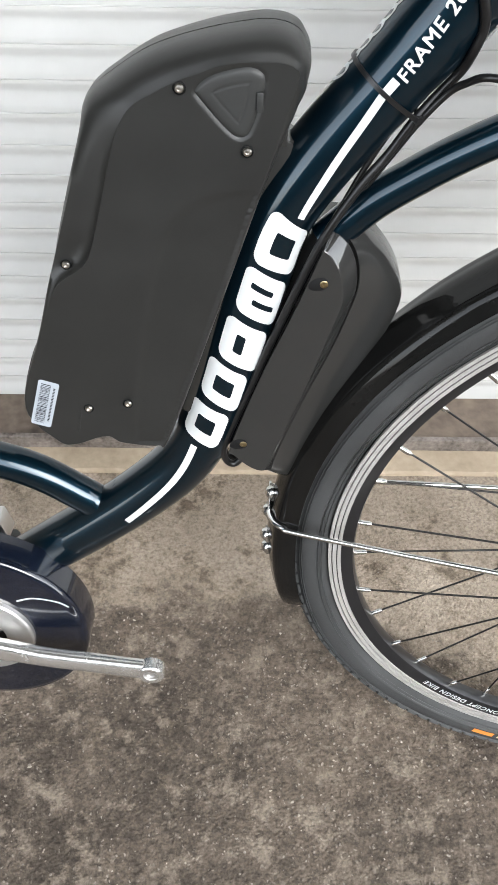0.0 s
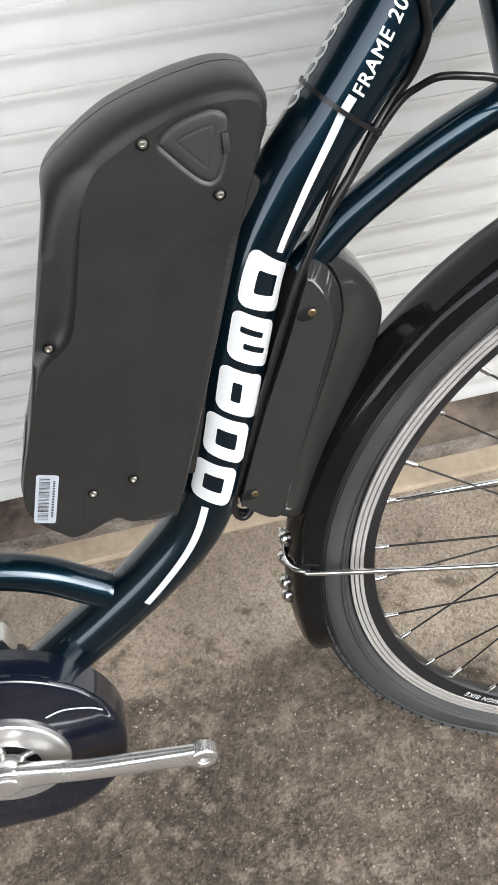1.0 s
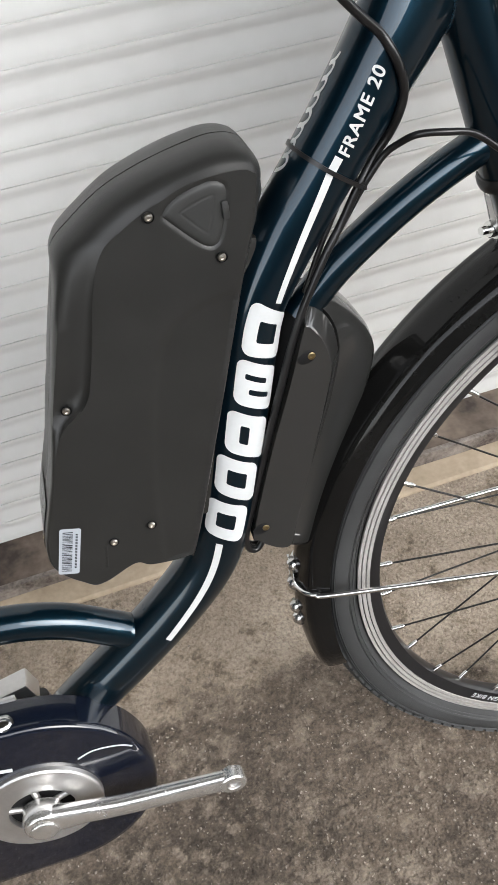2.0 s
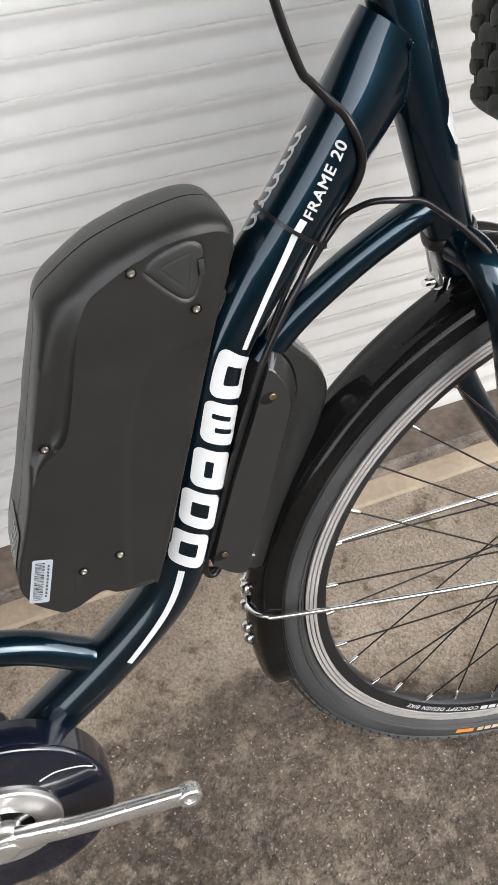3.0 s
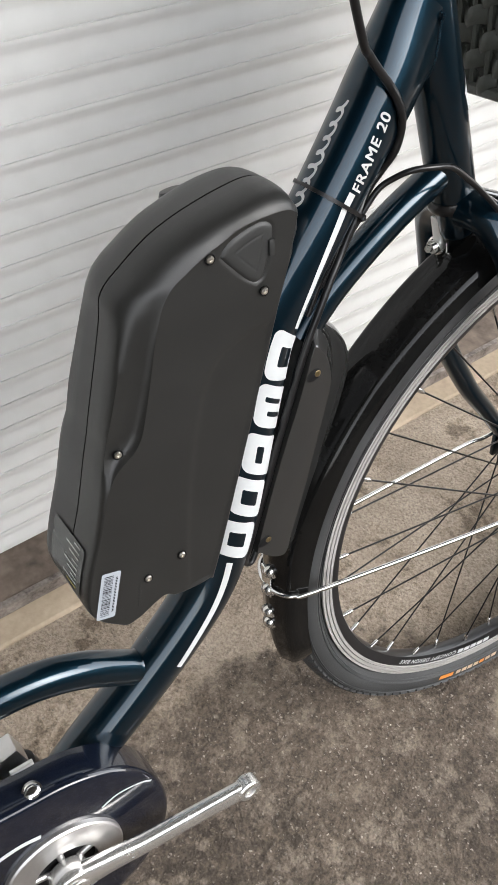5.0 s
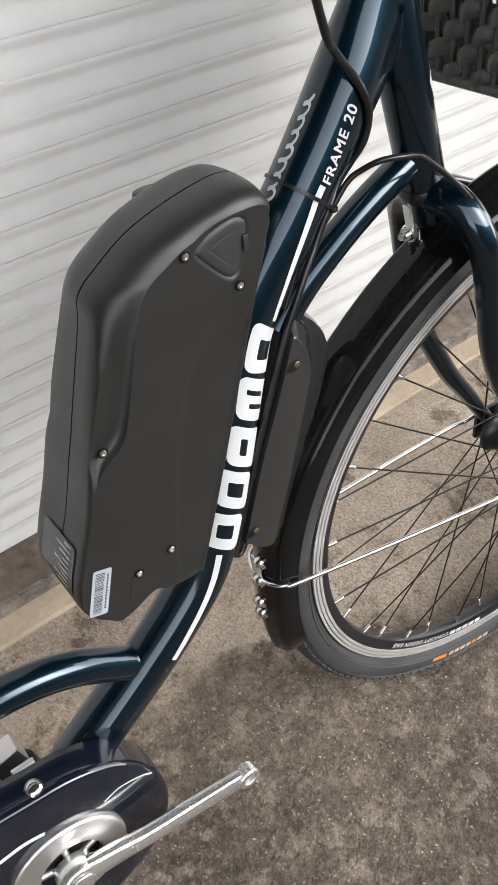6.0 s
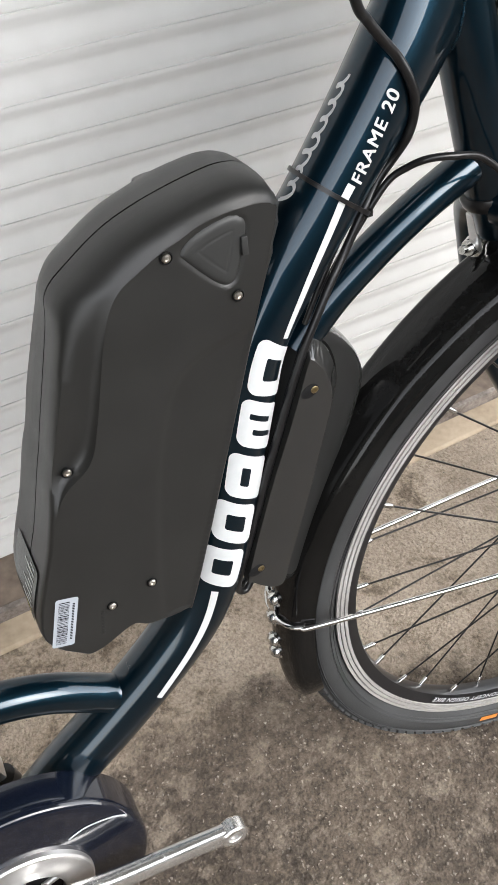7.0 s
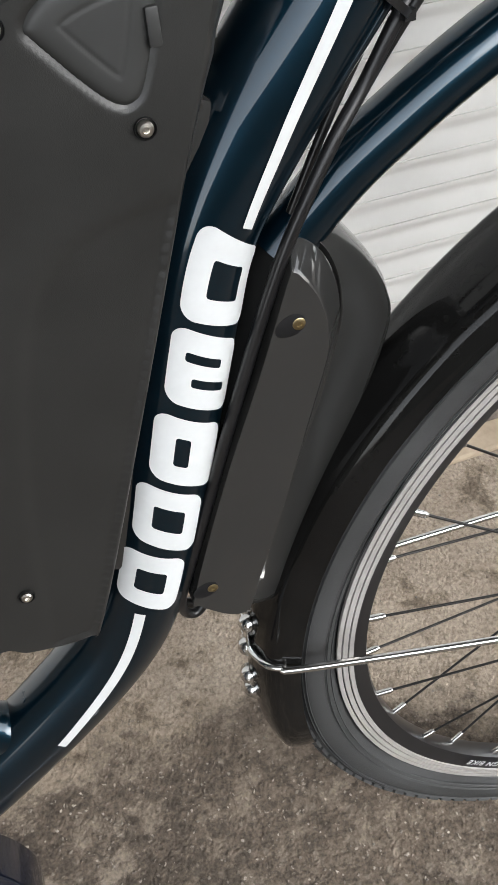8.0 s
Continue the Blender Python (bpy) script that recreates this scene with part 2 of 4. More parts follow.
def polygon_distance(poly):
    """The signed distance to a closed outline, below zero inside."""
    p = np.array([(q[0], q[1]) for q in poly])
    a, b = p, np.roll(p, -1, axis=0)

    def distance(x, y):
        x, y = np.asarray(x, float)[..., None], np.asarray(y, float)[..., None]
        e = b - a
        t = np.clip(((x - a[:, 0]) * e[:, 0] + (y - a[:, 1]) * e[:, 1]) / (e ** 2).sum(1), 0, 1)
        d = np.hypot(x - a[:, 0] - t * e[:, 0], y - a[:, 1] - t * e[:, 1]).min(-1)
        cross = ((a[:, 1] > y) != (b[:, 1] > y)) & (x < e[:, 0] * (y - a[:, 1]) / np.where(e[:, 1] == 0, 1e-12, e[:, 1]) + a[:, 0])
        return np.where(cross.sum(-1) % 2 == 1, -d, d)
    return distance


def rounded(cx, cy, hx, hy, r):
    """The signed distance to a rectangle with rounded corners."""
    def distance(x, y):
        qx, qy = np.abs(np.asarray(x) - cx) - hx + r, np.abs(np.asarray(y) - cy) - hy + r
        return np.hypot(np.maximum(qx, 0), np.maximum(qy, 0)) + np.minimum(np.maximum(qx, qy), 0) - r
    return distance


def minus(a, *cuts):
    def distance(x, y):
        d = a(x, y)
        for c in cuts:
            d = np.maximum(d, -c(x, y))
        return d
    return distance


def sheet(distance, lo, hi, step, place):
    """The inside of an outline as a fine sheet; place(x, y) puts its points in space."""
    nx, ny = int((hi[0] - lo[0]) / step) + 2, int((hi[1] - lo[1]) / step) + 2
    gx, gy = np.meshgrid(lo[0] + step * np.arange(nx), lo[1] + step * np.arange(ny), indexing="ij")
    inside = distance(gx[:-1, :-1] + step / 2, gy[:-1, :-1] + step / 2) < 0
    used = np.zeros((nx, ny), int)
    for dx in (0, 1):
        for dy in (0, 1):
            used[dx:nx - 1 + dx, dy:ny - 1 + dy] += inside
    rim = (used > 0) & (used < 4)
    x, y = gx[rim], gy[rim]
    for _ in range(4):
        h = step * 0.05
        d = distance(x, y)
        ex, ey = (distance(x + h, y) - distance(x - h, y)) / (2 * h), (distance(x, y + h) - distance(x, y - h)) / (2 * h)
        g = np.maximum(ex ** 2 + ey ** 2, 0.2)
        x, y = x - np.clip(d * ex / g, -step, step), y - np.clip(d * ey / g, -step, step)
    gx[rim], gy[rim] = x, y
    bm = bmesh.new()
    verts = {}
    for i, j in np.argwhere(used > 0):
        verts[i, j] = bm.verts.new(place(gx[i, j], gy[i, j]))
    for i, j in np.argwhere(inside):
        bm.faces.new((verts[i, j], verts[i + 1, j], verts[i + 1, j + 1], verts[i, j + 1]))
    return bm


def thicken(bm, depth):
    """Gives a sheet its thickness, away from the side that it faces."""
    bmesh.ops.recalc_face_normals(bm, faces=bm.faces)
    bmesh.ops.solidify(bm, geom=bm.faces[:] + bm.edges[:] + bm.verts[:], thickness=depth)
    return bm


def lettering(text, size):
    """A word in the built-in font as a fine flat mesh, its left end at the origin."""
    curve = bpy.data.curves.new("lettering", "FONT")
    curve.body, curve.size, curve.space_character = text, size, 1.12
    holder = bpy.data.objects.new("lettering", curve)
    scene.collection.objects.link(holder)
    bpy.context.view_layer.update()
    me = bpy.data.meshes.new_from_object(holder.evaluated_get(bpy.context.evaluated_depsgraph_get()))
    bm = bmesh.new()
    for k, (dx, dy) in enumerate(((-1, -1), (1, -1), (-1, 1), (1, 1))):
        me.transform(Matrix.Translation((dx * size * 0.02, dy * size * 0.02, k * size * 0.004)))
        bm.from_mesh(me)
        me.transform(Matrix.Translation((-dx * size * 0.02, -dy * size * 0.02, -k * size * 0.004)))
    bpy.data.objects.remove(holder)
    bpy.data.curves.remove(curve)
    bpy.data.meshes.remove(me)
    bmesh.ops.triangulate(bm, faces=bm.faces)
    for _ in range(3):
        long = [e for e in bm.edges if e.calc_length() > size * 0.3]
        if long:
            bmesh.ops.subdivide_edges(bm, edges=long, cuts=1)
    return bm


# ---- the setting ----
def setting(name, bm, mat, label, category, smooth=False):
    return tagged(part(name, bm, mat, None, smooth=smooth), label, category, kind="structure")


bm = bmesh.new()
loft(bm, [[(x, y, 0) for x in (-40, -2, 2, 40)] for y in (-40, -2, 0.328, 4)], closed=False, cap=False)
setting("ground", bm, ASPHALT, "worn brown-grey asphalt with sandy dust near the shutter", "ground")

# loose light grit in the asphalt, thinning out towards the dust
GRIT = material("pale_grit", (0.13, 0.108, 0.088), 0.85, scale=300, second=(0.26, 0.23, 0.195), vary=0.3)
grit_rng = np.random.default_rng(7)
points, faces = [], []
for i in range(2600):
    x, y = grit_rng.uniform(-0.75, 1.05), grit_rng.uniform(-0.75, 0.32)
    if y > 0.02 and grit_rng.random() < 0.7:
        continue
    r = 0.0007 + 0.0016 * grit_rng.random() ** 3
    k, q = len(points), grit_rng.uniform(0, math.tau)
    for j in range(6):
        a = q + math.tau * j / 6
        f = r * grit_rng.uniform(0.75, 1.25)
        points.append((x + f * math.cos(a), y + f * math.sin(a), -0.0004))
    for j in range(3):
        a = q + math.tau * j / 3
        points.append((x + 0.5 * r * math.cos(a), y + 0.5 * r * math.sin(a), r * grit_rng.uniform(0.35, 0.7)))
    faces += [(k + 6, k + 7, k + 8)]
    for j in range(3):
        p, n2 = k + 2 * j, k + (2 * j + 2) % 6
        faces += [(p, k + 2 * j + 1, k + 6 + j), (k + 2 * j + 1, n2, k + 6 + (j + 1) % 3), (k + 2 * j + 1, k + 6 + (j + 1) % 3, k + 6 + j)]
grit_mesh = bpy.data.meshes.new("grit")
grit_mesh.from_pydata(points, [], faces)
grit_mesh.materials.append(GRIT)
tagged(new("grit", grit_mesh), "fine pale grit lying in the asphalt", "grit", kind="stuff")

WALL_Y, PITCH, SLAT_FOOT = 0.413, 0.0398, 0.0342
LEFT, RIGHT = -0.95, 1.75
bm = slab(bmesh.new(), (LEFT - 0.1, 0.328, -0.1), (RIGHT + 0.1, 0.58, 0.0285), 0.004)
for v in bm.verts:
    v.co.z += 0.002 * noise.noise(v.co * 3)
sill = setting("threshold", bm, SILL, "dirty brown concrete threshold under the roller shutter", "threshold")
bm = slab(bmesh.new(), (LEFT - 0.1, 0.3205, 0.004), (RIGHT + 0.1, 0.330, 0.0315), 0.0015)
part("edge_bar", bm, RUST, sill, "worn rusty steel edge strip", smooth=False)

bm = bmesh.new()
loft(bm, [[(x, y, z + 0.0015 * noise.noise(Vector((x * 9, y * 30, 0)))) for x in np.linspace(LEFT - 0.1, RIGHT + 0.1, 90)] for y, z in ((0.277, -0.004), (0.2785, 0.0035), (0.282, 0.0065), (0.30, 0.0075), (0.3200, 0.0085))], False, False)
setting("concrete_strip", bm, STRIP, "low tan concrete strip along the threshold", "kerb", smooth=True)

# the roller shutter: interlocking curved slats
shutter = new("shutter_wall")
tagged(shutter, "white painted metal roller shutter, closed", "shutter", kind="structure")
slat_bm = bmesh.new()
profile = []
for k in range(41):
    t = k / 40
    f = min(1.0, max(0.0, (t - 0.08) / 0.50)) if t < 0.60 else max(0.0, 1 - (t - 0.60) / 0.34)
    profile.append((-0.0050 + 0.0022 * f * f * (3 - 2 * f), 0.0006 + t * (PITCH - 0.0020)))
profile += [(-0.0034, PITCH - 0.0012), (-0.0030, PITCH + 0.0006), (0.006, PITCH + 0.0006), (0.008, PITCH - 0.004), (0.008, 0.002), (0.003, 0.0), (-0.0038, 0.0001)]
loft(slat_bm, [[(x, WALL_Y + y, z) for y, z in profile] for x in (LEFT, 0.0, RIGHT)], True, True)
slat = part("slat", slat_bm, SLAT, shutter, sharp=30)
slat.location.z = SLAT_FOOT
for i in range(1, 44):
    s = new("slat", slat.data)
    s.parent = shutter
    s.location = (0, 0.0006 * math.sin(i * 5.3), SLAT_FOOT + i * PITCH)
bm = slab(bmesh.new(), (LEFT, WALL_Y - 0.004, 0.0287), (RIGHT, WALL_Y + 0.01, SLAT_FOOT + 0.0005), 0.001)
part("bottom_rail", bm, SLAT, shutter, smooth=False)
for x0, x1 in ((LEFT - 0.1, LEFT - 0.002), (RIGHT + 0.002, RIGHT + 0.1)):
    part("guide_rail", slab(bmesh.new(), (x0, WALL_Y - 0.03, 0.0287), (x1, WALL_Y + 0.04, 1.79), 0.004), YARD, shutter, smooth=False)
# walls beyond the view, added dark and sized to shape what the tubes reflect
for i, (x0, x1, z0) in enumerate(((-9, LEFT - 0.102, -0.1), (RIGHT + 0.102, 2.6, -0.1), (LEFT - 0.1, RIGHT + 0.1, 1.792))):
    setting(f"unseen_wall_{i + 1}", slab(bmesh.new(), (x0, 0.334, z0), (x1, 0.62, 4.2), 0.004), YARD, "unseen plain dark wall round the shutter, added to darken reflections", "wall")
# unseen slab overhead, added to block zenith sky and narrow reflected streaks
setting("canopy", slab(bmesh.new(), (-4.9, -1.45, 2.70), (2.6, 0.330, 2.82), 0.01), YARD, "unseen dark canopy over the shutter, added to block overhead sky light", "canopy")
# unseen, added behind the camera to keep low sky out of the paint
setting("unseen_wall_4", slab(bmesh.new(), (-3.2, -5.3, -0.1), (9, -5.0, 2.8), 0.01), YARD, "unseen dark wall across the yard, added to cut low sky from reflections", "wall")
# unseen, added to take the bright sky on the left off the tubes
setting("unseen_wall_5", slab(bmesh.new(), (-5.3, -3.3, -0.1), (-5.0, 0.332, 4.2), 0.01), YARD, "unseen dark wall at the yard's end, added to darken reflections", "wall")

# ---- the bicycle ----
# its own axes: x forwards, y to its left (away from the shutter's street side), z up, from the ground below the crank's front
bicycle = new("electric_bicycle")
bicycle.matrix_world = pose(0.0147, -0.1180, -0.0055, -9.87, -0.89, -2.32)
tagged(bicycle, "dark navy step-through electric city bicycle standing before the shutter", "bicycle")

# the frame: one thick curved down tube, a gusset, the head tube and a strut
AXIS = [(0.1595, 0.8986), (0.1485, 0.8829), (0.1168, 0.8340), (0.0810, 0.7860), (0.0450, 0.7410), (0.0190, 0.7010), (0.0062, 0.660), (-0.0065, 0.612),
        (-0.019, 0.563), (-0.034, 0.513), (-0.0550, 0.471), (-0.089, 0.4328), (-0.140, 0.388), (-0.200, 0.340), (-0.258, 0.290)]
TUBE_R = 0.0246


def bend(x):
    """How far the frame's front end stands off the battery's plane."""
    return 0.05 * max(0.0, x - 0.05)


tube_line = spline([(x, bend(x), z) for x, z in AXIS], 10)
tube_at = [0.0]
for a, b in zip(tube_line, tube_line[1:]):
    tube_at.append(tube_at[-1] + (b - a).length)


def squash(s):
    """How much the tube is narrowed towards the head."""
    f = max(0.0, min(1.0, 1 - s / 0.07))
    return 1 - 0.24 * f * f * (3 - 2 * f)


def on_tube(s, angle, lift=0.0):
    """A place on the down tube: s metres down from its top, angle round from the camera's side towards the saddle."""
    i = min(max(int(np.searchsorted(tube_at, s)) - 1, 0), len(tube_line) - 2)
    f = (s - tube_at[i]) / (tube_at[i + 1] - tube_at[i])
    t0 = (tube_line[i + 1] - tube_line[max(i - 1, 0)]).normalized()
    t1 = (tube_line[min(i + 2, len(tube_line) - 1)] - tube_line[i]).normalized()
    t = t0.lerp(t1, f).normalized()
    out = Vector((t.z, 0, -t.x))
    p = tube_line[i].lerp(tube_line[i + 1], f)
    back = out if out.x < 0 else -out
    return p + (TUBE_R + lift) * (math.sin(angle) * back - math.cos(angle) * Vector((0, squash(s), 0))) - back * flare(s) * max(0.0, -math.sin(angle)) ** 1.5


def flare(s):
    """How much the tube's underside widens towards the head."""
    return min(0.0115, 0.006 * max(0.0, (0.125 - s) / 0.05))


bm = bmesh.new()
loft(bm, [[on_tube(s, 2 * math.pi * k / 48) for k in range(48)] for s in tube_at[:-1]])
frame_part = part("frame", bm, NAVY, bicycle, "dark navy clear-coated tubular frame", sharp=50)
HEAD_TOP, HEAD_FOOT = Vector((0.1500, 0.0055, 0.960)), Vector((0.2135, 0.0080, 0.747))
STEER = (HEAD_TOP - HEAD_FOOT).normalized()
bm = bmesh.new()
turned(bm, [(0.0, -0.004), (0.0188, -0.004), (0.0192, 0.0), (0.0192, 0.21), (0.0185, 0.212), (0, 0.212)], HEAD_FOOT, STEER, 40)
part("head_tube", bm, NAVY, frame_part)
pipe_part("gusset_tube", spline([(x, bend(x), z) for x, z in ((0.050, 0.680), (0.080, 0.7075), (0.109, 0.7270), (0.1347, 0.7418), (0.1616, 0.7549), (0.1905, 0.7665), (0.211, 0.7735))], 8), 0.0130, NAVY, frame_part, sides=28)
pipe_part("strut_tube", spline([(-0.105, 0, 0.405), (-0.135, 0, 0.413), (-0.150, 0, 0.4235), (-0.185, 0, 0.4485), (-0.225, 0, 0.464), (-0.270, 0, 0.468), (-0.330, 0, 0.462), (-0.42, 0, 0.44)], 8), 0.0158, NAVY, frame_part, sides=32)
# weld beads
def weld(points, r):
    bm = bmesh.new()
    pts = spline(points, 6, True)
    for i, p in enumerate(pts):
        bmesh.ops.create_icosphere(bm, subdivisions=1, radius=r * (0.85 + 0.3 * ((i * 7) % 5) / 5), matrix=Matrix.Translation(p))
    return part("weld_bead", bm, NAVY, frame_part)


weld([(-0.1245, -0.0155, 0.412), (-0.1170, -0.0185, 0.4190), (-0.1150, -0.012, 0.431), (-0.1180, 0.0, 0.4365), (-0.1150, 0.012, 0.431), (-0.125, 0.0145, 0.412), (-0.136, 0.0, 0.395)], 0.0029)
pts = []
for a in range(0, 360, 8):
    for s in (0.0002 * q for q in range(500, 0, -1)):
        p = on_tube(s, radians(a))
        d = p - HEAD_FOOT
        if (d - STEER * d.dot(STEER)).length < 0.0198:
            pts.append(p)
            break
bm = bmesh.new()
for i, p in enumerate(spline(pts, 4, True)):
    bmesh.ops.create_icosphere(bm, subdivisions=1, radius=0.0015 + 0.0003 * ((i * 7) % 5) / 5, matrix=Matrix.Translation(p))
part("weld_bead", bm, NAVY, frame_part)
# bottom bracket and chain stays
bm = bmesh.new()
turned(bm, [(0, -0.036), (0.021, -0.036), (0.022, -0.034), (0.022, 0.034), (0.021, 0.036), (0, 0.036)], (-0.258, 0, 0.284), (0, 1, 0), 32)
part("bottom_bracket_shell", bm, NAVY, frame_part)
for side in (-1, 1):
    pipe_part("chain_stay", spline([(-0.262, side * 0.012, 0.287), (-0.30, side * 0.026, 0.296), (-0.42, side * 0.05, 0.325)], 6), 0.011, NAVY, frame_part, sides=20)


# white marks of five rounded blocks along the tube, a thin stripe above and below, and the size
marks = [(0.2560, 0.0196, -0.0085, 0.0174, 0.25, "ring"), (0.2985, 0.0184, -0.0068, 0.0176, 0.36, "double"), (0.3410, 0.0184, -0.0040, 0.0176, 0.37, "slot"), (0.3808, 0.0182, 0.0016, 0.0172, 0.36, "ring"), (0.4228, 0.0184, 0.0058, 0.0170, 0.22, "ring")]
for s, half, mid, wide, lean, kind in marks:
    outer = rounded(0, 0, half, wide, 0.0068)
    if kind == "ring":
        d = minus(outer, rounded(0, 0, half - 0.0112, 0.0078, 0.0016))
    elif kind == "double":
        d = minus(outer, rounded(0.0058, -0.002, 0.0022, 0.0088, 0.0012), rounded(-0.0058, 0.002, 0.0022, 0.0088, 0.0012))
    else:
        d = minus(outer, rounded(0.0, 0.0035, 0.0078, 0.0036, 0.0014))
    bm = sheet(d, (-half - 0.001, -wide - 0.001), (half + 0.001, wide + 0.001), 0.0009, lambda q, a: on_tube(s + q - lean * a, (mid + a) / TUBE_R, 0.0004))
    part("brand_mark", bm, WHITE, frame_part, "white rounded brand mark block")


def tube_stripe(s0, s1, a0, a1, wide):
    n = 60
    bm = bmesh.new()
    rows = []
    for k in range(n + 1):
        t = k / n
        s, a = s0 + (s1 - s0) * t, a0 + (a1 - a0) * t
        rows.append([on_tube(s, (a + wide * c) / TUBE_R, 0.0005) for c in (-0.5, -0.25, 0, 0.25, 0.5)])
    loft(bm, rows, False, False)
    return part("stripe", bm, WHITE, frame_part, "thin white pinstripe")


tube_stripe(0.1405, 0.2310, 0.0030, -0.0096, 0.0050)
tube_stripe(0.4470, 0.5610, 0.0068, -0.0012, 0.0056)
tube_stripe(0.1296, 0.1382, 0.0028, 0.0028, 0.0056)
word = lettering("FRAME 20", 0.0112)
wide = max(v.co.x for v in word.verts)
for v in word.verts:
    v.co = on_tube(0.1278 - v.co.x / wide * 0.0540, (-0.0028 + 0.0050 * v.co.x / wide + v.co.y) / TUBE_R, 0.0005 + v.co.z)
part("size_lettering", word, WHITE, frame_part, "white size lettering on the down tube", smooth=False)
# a flowing white script flourish on the upper side, as plain waves
bm = bmesh.new()
s_a, s_b = 0.1560, 0.0790
wave = []
for k in range(361):
    t = k / 360
    ph = t * 2 * math.pi * 7.5
    tall = 0.0034 + 0.0026 * math.exp(-((t - 0.42) / 0.05) ** 2) + 0.0020 * math.exp(-((t - 0.03) / 0.06) ** 2)
    wave.append(Vector((s_a + (s_b - s_a) * t + 0.0030 * math.sin(ph + 0.6), 0.0372 + 0.85 * tall * math.cos(ph), 0)))
rows = []
for i, p in enumerate(wave):
    t = (wave[min(i + 1, 360)] - wave[max(i - 1, 0)]).normalized()
    half = 0.0008 + 0.0007 * abs(t.y)
    rows.append([on_tube(p.x - t.y * half * c, (p.y + t.x * half * c) / TUBE_R, 0.0003) for c in (-1, 0, 1)])
loft(bm, rows, False, False)
part("script_flourish", bm, WHITE, frame_part, "white flowing script flourish")

# plain white badge wrapped round the front of the head tube
ACROSS = STEER.cross(Vector((0, 1, 0))).normalized()
ACROSS = ACROSS if ACROSS.x > 0 else -ACROSS


def on_head(h, angle, lift=0.0005):
    return HEAD_FOOT + STEER * h + (0.0192 + lift) * (math.cos(angle) * ACROSS - math.sin(angle) * Vector((0, 1, 0)))


badge = polygon_distance([(0.069, -0.017), (0.087, -0.022), (0.098, -0.014), (0.098, 0.014), (0.087, 0.022), (0.069, 0.017), (0.062, 0.0)])
part("head_badge", sheet(badge, (0.058, -0.025), (0.102, 0.025), 0.0014, lambda h, a: on_head(h, a / 0.0192)), WHITE, frame_part, "white head badge")

# headset cup and steerer
bm = bmesh.new()
turned(bm, [(0.0188, 0.002), (0.0205, 0.0015), (0.0216, -0.001), (0.0218, -0.005), (0.0210, -0.008), (0.0195, -0.009), (0.0188, -0.009), (0.0188, 0.002)], HEAD_FOOT, STEER, 40, True)
part("headset_cup", bm, CABLE, bicycle, "black headset cup")

# steering assembly turned three degrees towards the street
HUB = Vector((0.3940, -0.001, 0.3630))
TURN = Matrix.Translation(HUB) @ Matrix.Rotation(radians(-3.0), 4, "Z") @ Matrix.Rotation(radians(1.4), 4, "X") @ Matrix.Translation(-HUB)
CROWN = HEAD_FOOT - STEER * 0.017


def turn(points):
    return [TURN @ Vector(p) for p in points]


bm = bmesh.new()
turned(bm, [(0, 0.018), (0.0150, 0.018), (0.0158, 0.012), (0.0158, -0.016), (0.0140, -0.020), (0, -0.020)], CROWN, STEER, 32)
fork = part("fork", bm, NAVY, bicycle, "navy steel front fork")
for side in (-1, 1):
    wide = 1.0 if side < 0 else 1.14
    line = spline(turn([(CROWN.x - 0.002, side * 0.004, CROWN.z + 0.008), (CROWN.x + 0.004, side * 0.024 * wide, CROWN.z + 0.004), (CROWN.x + 0.011, side * 0.041 * wide, CROWN.z - 0.014), (CROWN.x + 0.021, side * 0.049 * wide, CROWN.z - 0.048), (0.262, side * 0.052 * (wide + 1) / 2, 0.580),
                   (0.307, side * 0.053, 0.490), (0.350, side * 0.054, 0.430), (0.388, side * 0.055, 0.376)]), 8)
    blade = pipe_part("blade", line, lambda t: 0.0160 - 0.0070 * t, NAVY, fork, sides=28)
    bm = bmesh.new()
    slab(bm, (HUB.x - 0.02, side * 0.055 - 0.003, HUB.z - 0.016), (HUB.x + 0.016, side * 0.055 + 0.003, HUB.z + 0.024), 0.002)
    bmesh.ops.transform(bm, matrix=TURN, verts=bm.verts)
    part("dropout", bm, NAVY, fork)
    bm = bmesh.new()
    turned(bm, [(0, 0), (0.0090, 0), (0.0090, 0.006), (0.005, 0.007), (0.005, 0.014), (0, 0.014)], TURN @ (HUB + Vector((0, side * 0.058, 0))), (0, side, 0), 6)
    part("axle_nut", bm, CHROME, fork, "chromed axle nut")
# crown bolt with nut and the black lamp bracket behind it
NUT = Vector((0.2195, 0.018, 0.6975))
bm = bmesh.new()
turned(bm, [(0, -0.007), (0.0032, -0.007), (0.0034, 0.0), (0.0058, 0.0), (0.0064, 0.001), (0.0064, 0.0056), (0.0058, 0.0066), (0.0084, 0.0068), (0.0084, 0.0080), (0.0035, 0.0082), (0.0035, 0.03), (0, 0.03)], NUT - Vector((0.013, 0, 0)), (1, 0.25, -0.15), 12)
part("crown_nut", bm, CHROME, fork, "chromed mudguard nut")
bm = slab(bmesh.new(), (-0.0015, -0.0055, -0.016), (0.0015, 0.0055, 0.014), 0.001)
bmesh.ops.transform(bm, matrix=Matrix.Translation((0.2095, 0.016, 0.7115)) @ Matrix.Rotation(radians(-14), 4, "Y"), verts=bm.verts)
part("crown_plate", bm, ALLOY, fork, "small grey crown plate")
bm = bmesh.new()
pipe(bm, spline([(0.235, 0.03, 0.728), (0.262, 0.032, 0.722), (0.300, 0.034, 0.705), (0.330, 0.034, 0.690)], 6), 0.009, 14)
part("brake_arm", bm, BOX, fork, "black brake arm")
bm = bmesh.new()
